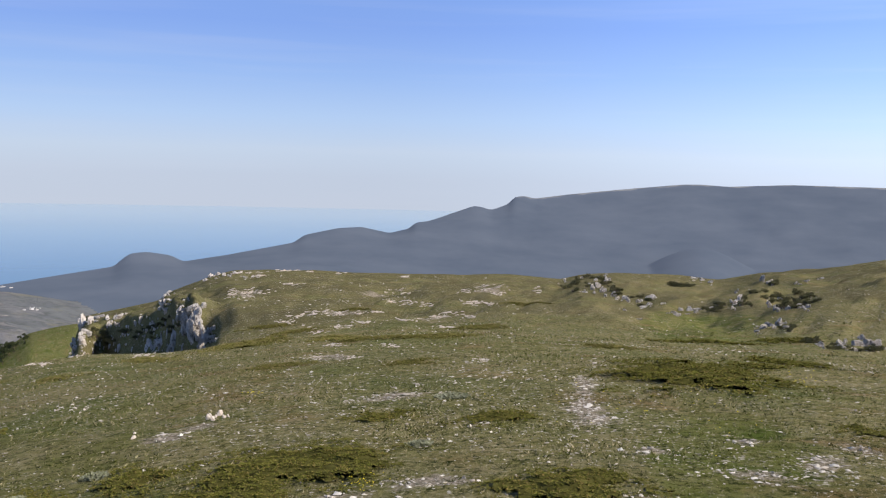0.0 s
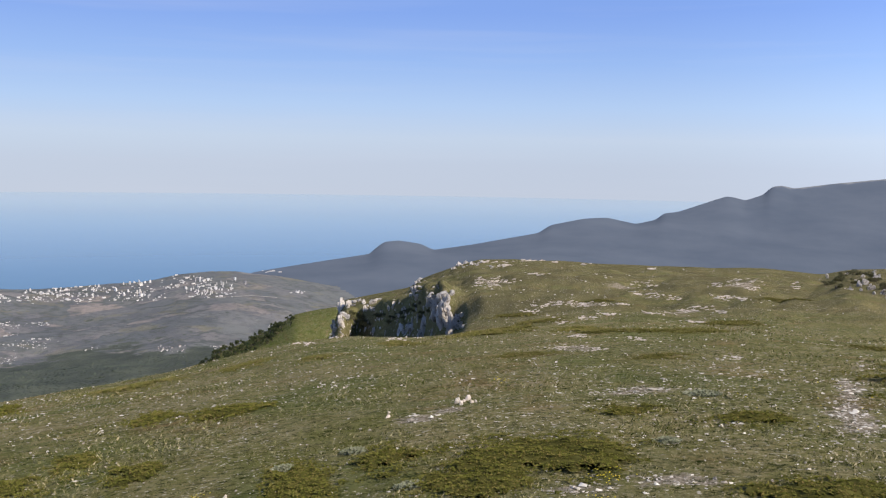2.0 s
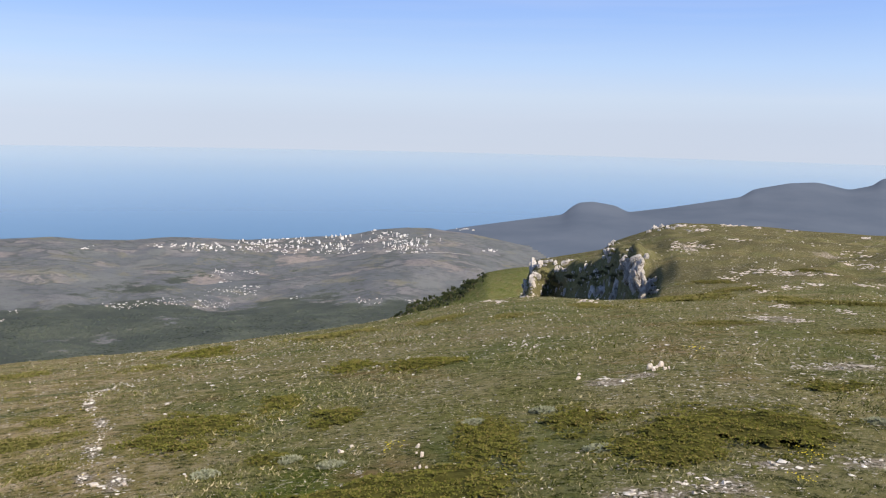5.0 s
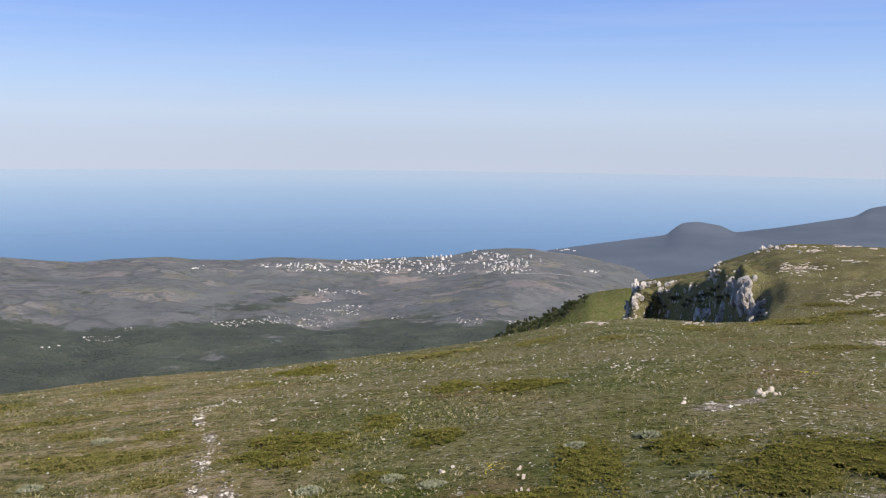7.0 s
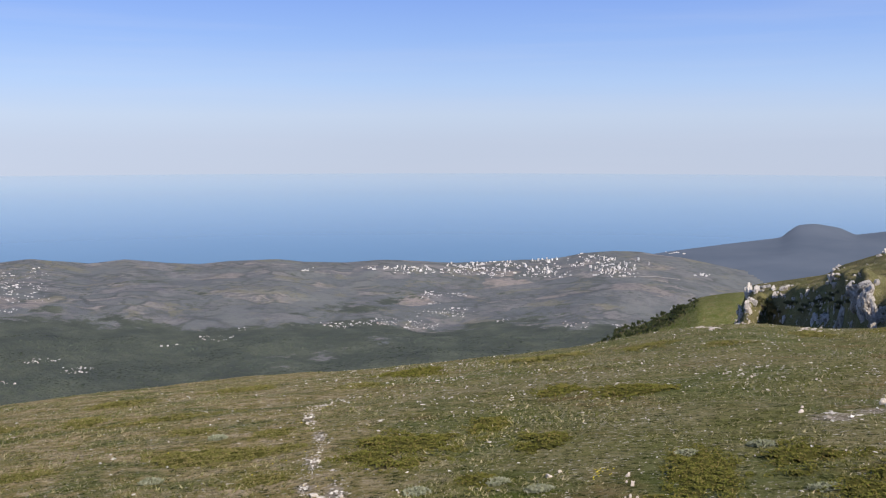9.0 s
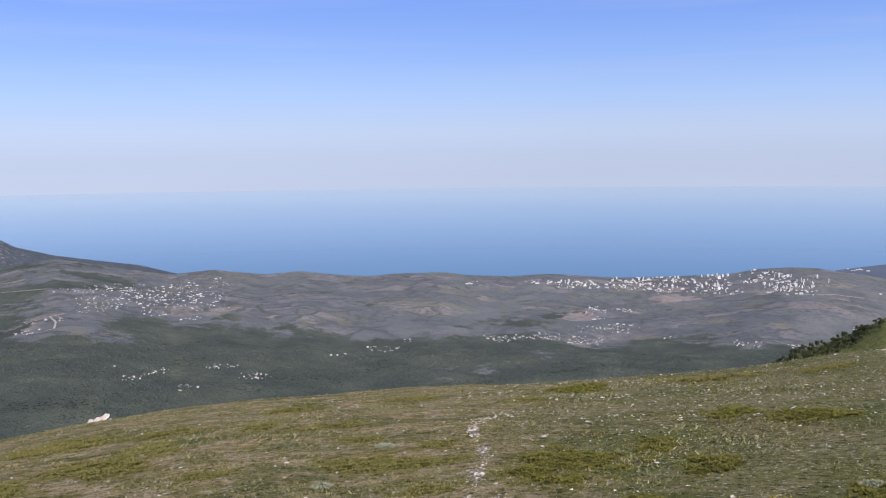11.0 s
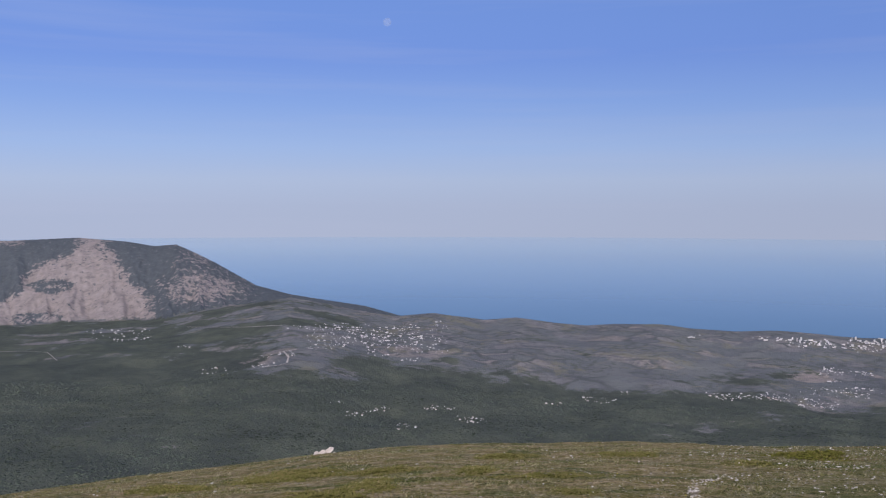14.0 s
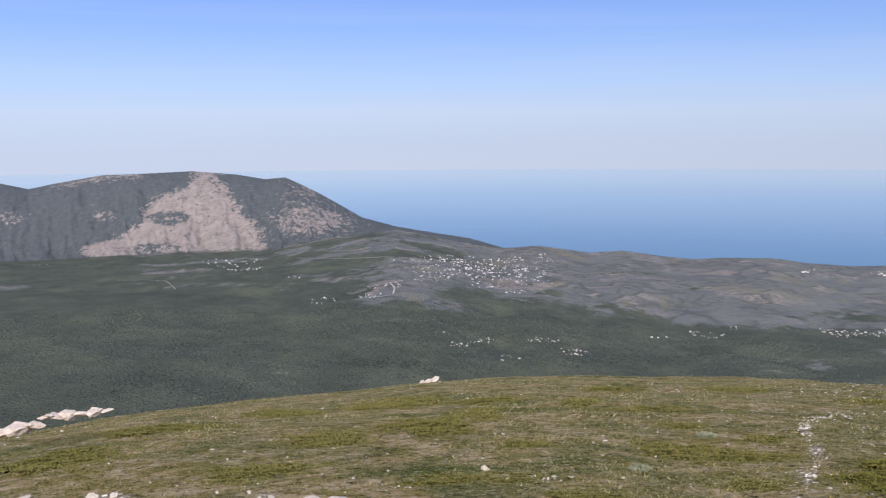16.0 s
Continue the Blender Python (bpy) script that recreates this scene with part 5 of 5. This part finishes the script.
WALL, LID, FLAT = block_mesh(), lid_mesh(True), lid_mesh(False)


def building(az, r, wide, deep, tall, flat, label, category, group, turn):
    x, y = spot(az, r)
    z = float(far_land(np.array([az]), np.array([r]))[0])
    base = tagged(new("apartment_block" if flat else "house"), label, category, group)
    base.matrix_basis = pose(x, y, z - 0.3, 0, 0, turn)
    wall = part("wall", WALL, base)
    wall.scale = (wide, deep, tall + 0.3)
    roof = part("roof", FLAT if flat else LID, base)
    roof.location, roof.scale = (0, 0, tall + 0.3), (wide * (0.5 if flat else 1), deep * (0.5 if flat else 1), 1.6 if flat else min(wide, deep))
    return base


SITES = []


def settlement(az0, az1, el0, el1, count, tall, flat, label, category, group):
    """Buildings in loose rows and knots within a span of azimuth and elevation."""
    knots = [(rng.uniform(az0, az1), rng.uniform(el0, el1), rng.uniform(0.5, 1.6)) for _ in range(max(2, count // (4 if flat else 3)))]
    for _ in range(count):
        a, e, spread = knots[rng.integers(len(knots))] if flat or rng.random() < 0.45 else (rng.uniform(az0, az1), rng.uniform(el0, el1), 0.3)
        az, el = np.clip(a + rng.normal() * 0.38 * spread, az0 - 0.15, az1 + 0.15), np.clip(e + rng.normal() * 0.05 * spread, el0 - 0.05, el1 + 0.05)
        r = meet([az], [el], far_land, 280, 1400)[0]
        if np.isnan(r):
            continue
        h = tall * np.clip(rng.lognormal(-0.05, 0.45), 0.5, 1.9) * r / 1000
        if flat:
            building(az, r, h * rng.uniform(0.28, 0.75), h * rng.uniform(0.28, 0.5), h, True, label, category, group, az + rng.normal() * 30)
        else:
            SITES.append((r, az, h * rng.uniform(1.0, 2.6), h * rng.uniform(0.8, 1.2), h * 0.8, label, group, az + rng.normal() * 35))


# spans of azimuth, spans of elevation, how many
BLOCKS = [(37.25, 38.45, -7.86, -7.2, 10), (36.94, 37.36, -7.51, -7.15, 4), (35.53, 35.94, -7.4, -7.15, 4), (33.97, 35.7, -7.74, -7.2, 16), (31.88, 33.97, -7.96, -7.0, 22), (32.0, 33.28, -7.05, -6.9, 6), (30.32, 31.54, -7.35, -6.85, 9), (29.63, 30.32, -7.33, -6.7, 6),
          (28.69, 29.63, -7.07, -6.65, 8), (29.44, 30.14, -7.85, -7.33, 9), (28.4, 29.51, -7.97, -7.31, 18), (27.64, 28.4, -7.53, -7.12, 10), (27.02, 27.64, -7.31, -6.93, 5), (38.69, 39.03, -7.46, -7.2, 4), (39.87, 42.43, -7.76, -7.49, 10)]
for a0, a1, e0, e1, count in BLOCKS:
    settlement(a0, a1, e0, e1, int(1.4 * count), 1.65, True, "white concrete apartment block in the coastal town", "apartment block", "town blocks")
TOWN = [(37.08, 38.45, -7.93, -7.15, 20), (31.53, 37.08, -8.05, -7.15, 70), (28.76, 31.54, -7.33, -6.6, 26), (27.63, 30.14, -7.96, -7.27, 30), (24.97, 26.52, -6.45, -6.3, 6), (23.38, 24.24, -7.75, -7.55, 7), (42.43, 44.15, -7.6, -7.4, 10), (38.85, 42.43, -7.89, -7.45, 26), (35.85, 38.85, -7.98, -7.31, 24), (47.1, 47.79, -7.63, -7.49, 4)]
for a0, a1, e0, e1, count in TOWN:
    settlement(a0, a1, e0, e1, int(1.7 * count), 0.85, False, "small pale house in the coastal town", "house", "town houses")
VILLAGES = [(39.86, 40.54, -9.38, -8.91, 14), (37.83, 39.86, -9.29, -9.06, 12), (37.49, 39.51, -10.5, -10.0, 18), (39.51, 41.56, -10.61, -10.14, 14), (39.68, 41.91, -11.22, -10.75, 30), (42.25, 44.33, -10.99, -10.58, 26), (44.33, 46.77, -11.07, -10.73, 26), (30.48, 31.91, -11.09, -10.7, 14), (28.16, 28.77, -10.94, -10.81, 6),
            (24.48, 25.5, -9.83, -9.58, 16), (39.69, 40.03, -9.79, -9.58, 5), (35.49, 35.82, -10.75, -10.49, 3)]
VILLAGES += [(70.17, 71.97, -7.37, -7.05, 10), (67.38, 70.47, -7.82, -6.95, 42), (68.35, 70.81, -8.5, -7.62, 34), (65.81, 68.96, -8.4, -7.26, 50), (64.2, 67.4, -8.49, -7.5, 46), (62.54, 65.79, -8.08, -7.08, 34), (62.56, 64.53, -8.78, -7.77, 20), (65.52, 67.43, -8.95, -8.46, 10), (64.24, 65.05, -9.29, -9.12, 6),
             (62.68, 63.18, -7.03, -6.89, 2), (73.12, 74.28, -9.53, -9.25, 7), (73.09, 73.82, -8.89, -8.76, 5), (71.75, 72.49, -8.9, -8.52, 6)]
VILLAGES += [(68.97, 69.44, -11.76, -11.63, 3), (67.74, 68.69, -12.52, -12.26, 7), (66.46, 67.26, -12.33, -12.07, 6), (65.9, 66.29, -12.16, -12.0, 2), (64.54, 65.68, -13.38, -13.05, 8), (62.02, 63.68, -12.21, -11.98, 12), (60.69, 61.87, -12.97, -12.57, 14), (59.84, 60.69, -12.89, -12.76, 4), (55.35, 56.38, -11.87, -11.6, 3),
             (53.6, 53.95, -11.52, -11.25, 4), (52.2, 53.25, -11.61, -11.38, 5), (51.32, 51.67, -11.09, -10.89, 3), (80.24, 83.55, -7.64, -6.95, 30), (92.27, 92.7, -6.84, -6.75, 2), (78.06, 78.4, -8.24, -8.1, 3), (75.87, 77.24, -9.79, -9.45, 7)]
for a0, a1, e0, e1, count in VILLAGES:
    settlement(a0, a1, e0, e1, int(count * 2.2), 0.53, False, "small white house in a valley village", "house", "village houses")

SITES.sort()
for r, az, wide, deep, tall, label, group, turn in SITES[:290]:
    building(az, r, wide, deep, tall, False, label, "house", group, turn)
rest = SITES[290:]
x, y = spot(np.array([q[1] for q in rest]), np.array([q[0] for q in rest]))
z = far_land(np.array([q[1] for q in rest]), np.array([q[0] for q in rest]))
vv, ff = many(CUBE_V * 0.5 + (0, 0, 0.35), CUBE_F, np.stack([x, y, z], -1), np.radians([q[7] for q in rest]), np.array([q[2:5] for q in rest]) * 1.1)
tagged(new("far_houses", mesh_of("far_houses", vv, ff, PLASTER)), "many small pale houses far off by the coast", "houses", kind="stuff")

# ---- pale roads in the valley ----
def track(points, wide):
    """A road laid over the far land through (azimuth, elevation) points."""
    rows = []
    for (a0, e0), (a1, e1) in zip(points, points[1:]):
        for u in np.linspace(0, 1, 8)[:-1]:
            rows.append((a0 + (a1 - a0) * u, e0 + (e1 - e0) * u))
    rows.append(points[-1])
    rs = meet([q[0] for q in rows], [q[1] for q in rows], far_land, 280, 1500)
    xy = np.stack(spot(np.array([q[0] for q in rows]), rs), -1)
    xy = xy[~np.isnan(rs)]
    along = np.gradient(xy, axis=0)
    side = np.stack([-along[:, 1], along[:, 0]], -1)
    side /= np.linalg.norm(side, axis=1)[:, None] + 1e-6
    verts = []
    for s in (-0.5, 0.5):
        p = xy + side * s * wide
        verts.append(np.column_stack([p, far_land(np.degrees(np.arctan2(-p[:, 0], p[:, 1])), np.hypot(p[:, 0], p[:, 1])) + 0.35]))
    k = len(xy)
    faces = [(i, i + 1, k + i + 1, k + i) for i in range(k - 1)]
    tagged(new("road", mesh_of("road", np.concatenate(verts), faces, TRACK)), "pale winding road in the valley", "road", kind="structure")


track([(73.9, -9.5), (72.8, -9.45), (72.2, -9.3), (72.1, -8.95), (72.4, -8.6), (71.6, -8.5)], 1.3)
track([(88.5, -7.9), (86.6, -8.0), (85.7, -8.1), (85.2, -8.6)], 0.6)
track([(28.5, -7.95), (26.5, -7.85), (25.0, -8.0)], 2.2)
track([(78, -7.0), (75, -7.1), (72.5, -7.05)], 1.2)

# ---- stones, grass and flowers by the thousand ----
n = 200000
az, r = rng.uniform(-29, 98, n), 4.0 * (33.0 ** rng.random(n))
s = stony(az, r)
x, y = spot(az, r)
knots = 0.35 + 1.3 * step(rough(x / 4.5, y / 4.5, 4, 131, 0.6), -0.1, 0.45)
ok = rng.random(n) < (0.2 + 0.03 * step(az, 40, 30) * step(r, 7, 10)) * knots * (1 - 0.6 * step(r, 50, 75)) * (1 - 0.72 * step(az, 40, 56)) * (1 - 0.8 * step(r, 40, 60) * step(az, 2, -8)) + 0.75 * np.clip(s - 0.15, 0, 1) ** 1.3 * step(r, 60, 25) + 0.10 * np.clip(s, 0, 1)
az, r = az[ok], r[ok]
size = 0.00122 * r ** 0.66 * np.clip(rng.lognormal(-0.05, 0.65, len(r)), 0.35, 3.2) * (1 + 0.6 * step(r, 45, 80)) * (1 + 0.9 * np.clip(s[ok], 0, 1) * step(r, 22, 10))
vv, ff = many(OCTA_V, OCTA_F, on_ground(az, r) + size[:, None] * np.array([[0, 0, 0.25]]), rng.uniform(0, 6, len(r)), size[:, None] * rng.uniform(0.6, 1.4, (len(r), 3)) * np.array([[1.35, 1.1, 0.42]]), 0.25)
tagged(new("stone_chips", mesh_of("stone_chips", vv, ff, PEBBLE)), "white limestone chips strewn through the turf", "stones", kind="stuff")

TRAIL = [(44.9, -15.25), (45.9, -15.45), (47.05, -15.66), (47.85, -16.05), (48.0, -16.5), (47.85, -16.9), (47.4, -17.38), (47.15, -17.78), (47.55, -18.5), (47.97, -19.3), (48.3, -20.1), (48.9, -21.0)]
n = 330
u = rng.random(n) * (len(TRAIL) - 1)
t_az = np.interp(u, range(len(TRAIL)), [q[0] for q in TRAIL]) + rng.normal(0, 0.22, n)
t_r = meet(np.array([q[0] for q in TRAIL]), np.array([q[1] for q in TRAIL]), near_land, 5, 60)
t_r = np.interp(u, range(len(TRAIL)), t_r) * (1 + rng.normal(0, 0.02, n))
size = 0.0006 * t_r * np.clip(rng.lognormal(0.1, 0.55, n), 0.4, 2.8)
vv, ff = many(OCTA_V, OCTA_F, on_ground(t_az, t_r) + size[:, None] * np.array([[0, 0, 0.2]]), rng.uniform(0, 6, n), size[:, None] * rng.uniform(0.6, 1.4, (n, 3)) * np.array([[1.3, 1.0, 0.6]]), 0.25)
tagged(new("path_stones", mesh_of("path_stones", vv, ff, PEBBLE)), "pale stones of a trodden footpath across the turf", "path", kind="stuff")

n = 140000
az, r = rng.uniform(-28, 97, n), 4.2 * (10.5 ** (rng.random(n) ** 1.1))
ok = rng.random(n) > 0.85 * stony(az, r)
az, r = az[ok], r[ok]
x, y = spot(az, r)
tall = 0.02 * (r / 7) ** 0.5 * np.clip(rng.lognormal(0, 0.35, len(r)), 0.4, 1.8) * (1 + 0.6 * rough(x / 1.5, y / 1.5, 2, 111))
blades = np.array([(-0.08, 0, 0), (0.08, 0.02, 0), (0.7, 0.1, 0.9), (-0.1, 0.12, 0), (0.06, -0.12, 0), (-0.7, 0.35, 0.75), (0.1, 0.1, 0), (-0.02, -0.12, 0), (0.05, -0.7, 0.6)])
vv, ff = many(blades, np.array([(0, 1, 2), (3, 4, 5), (6, 7, 8)]), on_ground(az, r, 0.005), rng.uniform(0, 6, len(r)), np.stack([tall * 0.9, tall * 0.9, tall], -1), 0.08)
tagged(new("grass", mesh_of("grass", vv, ff, BLADE)), "short sunburnt mountain grass with dry blades", "grass", kind="stuff")

n = 150
centre = [(-21.8, -10.9, 1.6, 0.5), (4.5, -18.4, 1.2, 0.6), (30, -19.9, 0.8, 0.3), (-17, -13.5, 5, 1.5), (11.5, -13.0, 0.7, 0.2), (5, -19.8, 1.0, 0.4), (-8, -13, 6, 1.5), (48, -18, 6, 3)]
pick = rng.integers(len(centre), size=n)
az = np.array([centre[k][0] + rng.normal() * centre[k][2] / 2 for k in pick])
el = np.array([centre[k][1] + rng.normal() * centre[k][3] / 2 for k in pick])
r = meet(az, el, near_land, 4, 40)
az, r = az[~np.isnan(r)], r[~np.isnan(r)]
size = 0.0008 * r + 0.002
vv, ff = many(OCTA_V, OCTA_F, on_ground(az, r) + np.stack([0 * r, 0 * r, 0.03 + 0.04 * rng.random(len(r))], -1), rng.uniform(0, 6, len(r)), size[:, None] * np.array([[1, 1, 0.5]]), 0.15)
tagged(new("yellow_flowers", mesh_of("yellow_flowers", vv, ff, PETAL)), "small yellow flowers scattered in the turf", "flowers", kind="stuff")

# ---- the pale day moon ----
bm = bmesh.new()
bmesh.ops.create_uvsphere(bm, u_segments=24, v_segments=14, radius=21)
mesh = bpy.data.meshes.new("moon")
bm.to_mesh(mesh)
bm.free()
mesh.materials.append(MOON)
moon = tagged(new("moon", mesh), "pale day moon in the clear blue sky", "moon", kind="structure")
moon.location = (*spot(66.08, 4700), EYE + 4700 * float(up(11.13)))
moon.visible_shadow = False
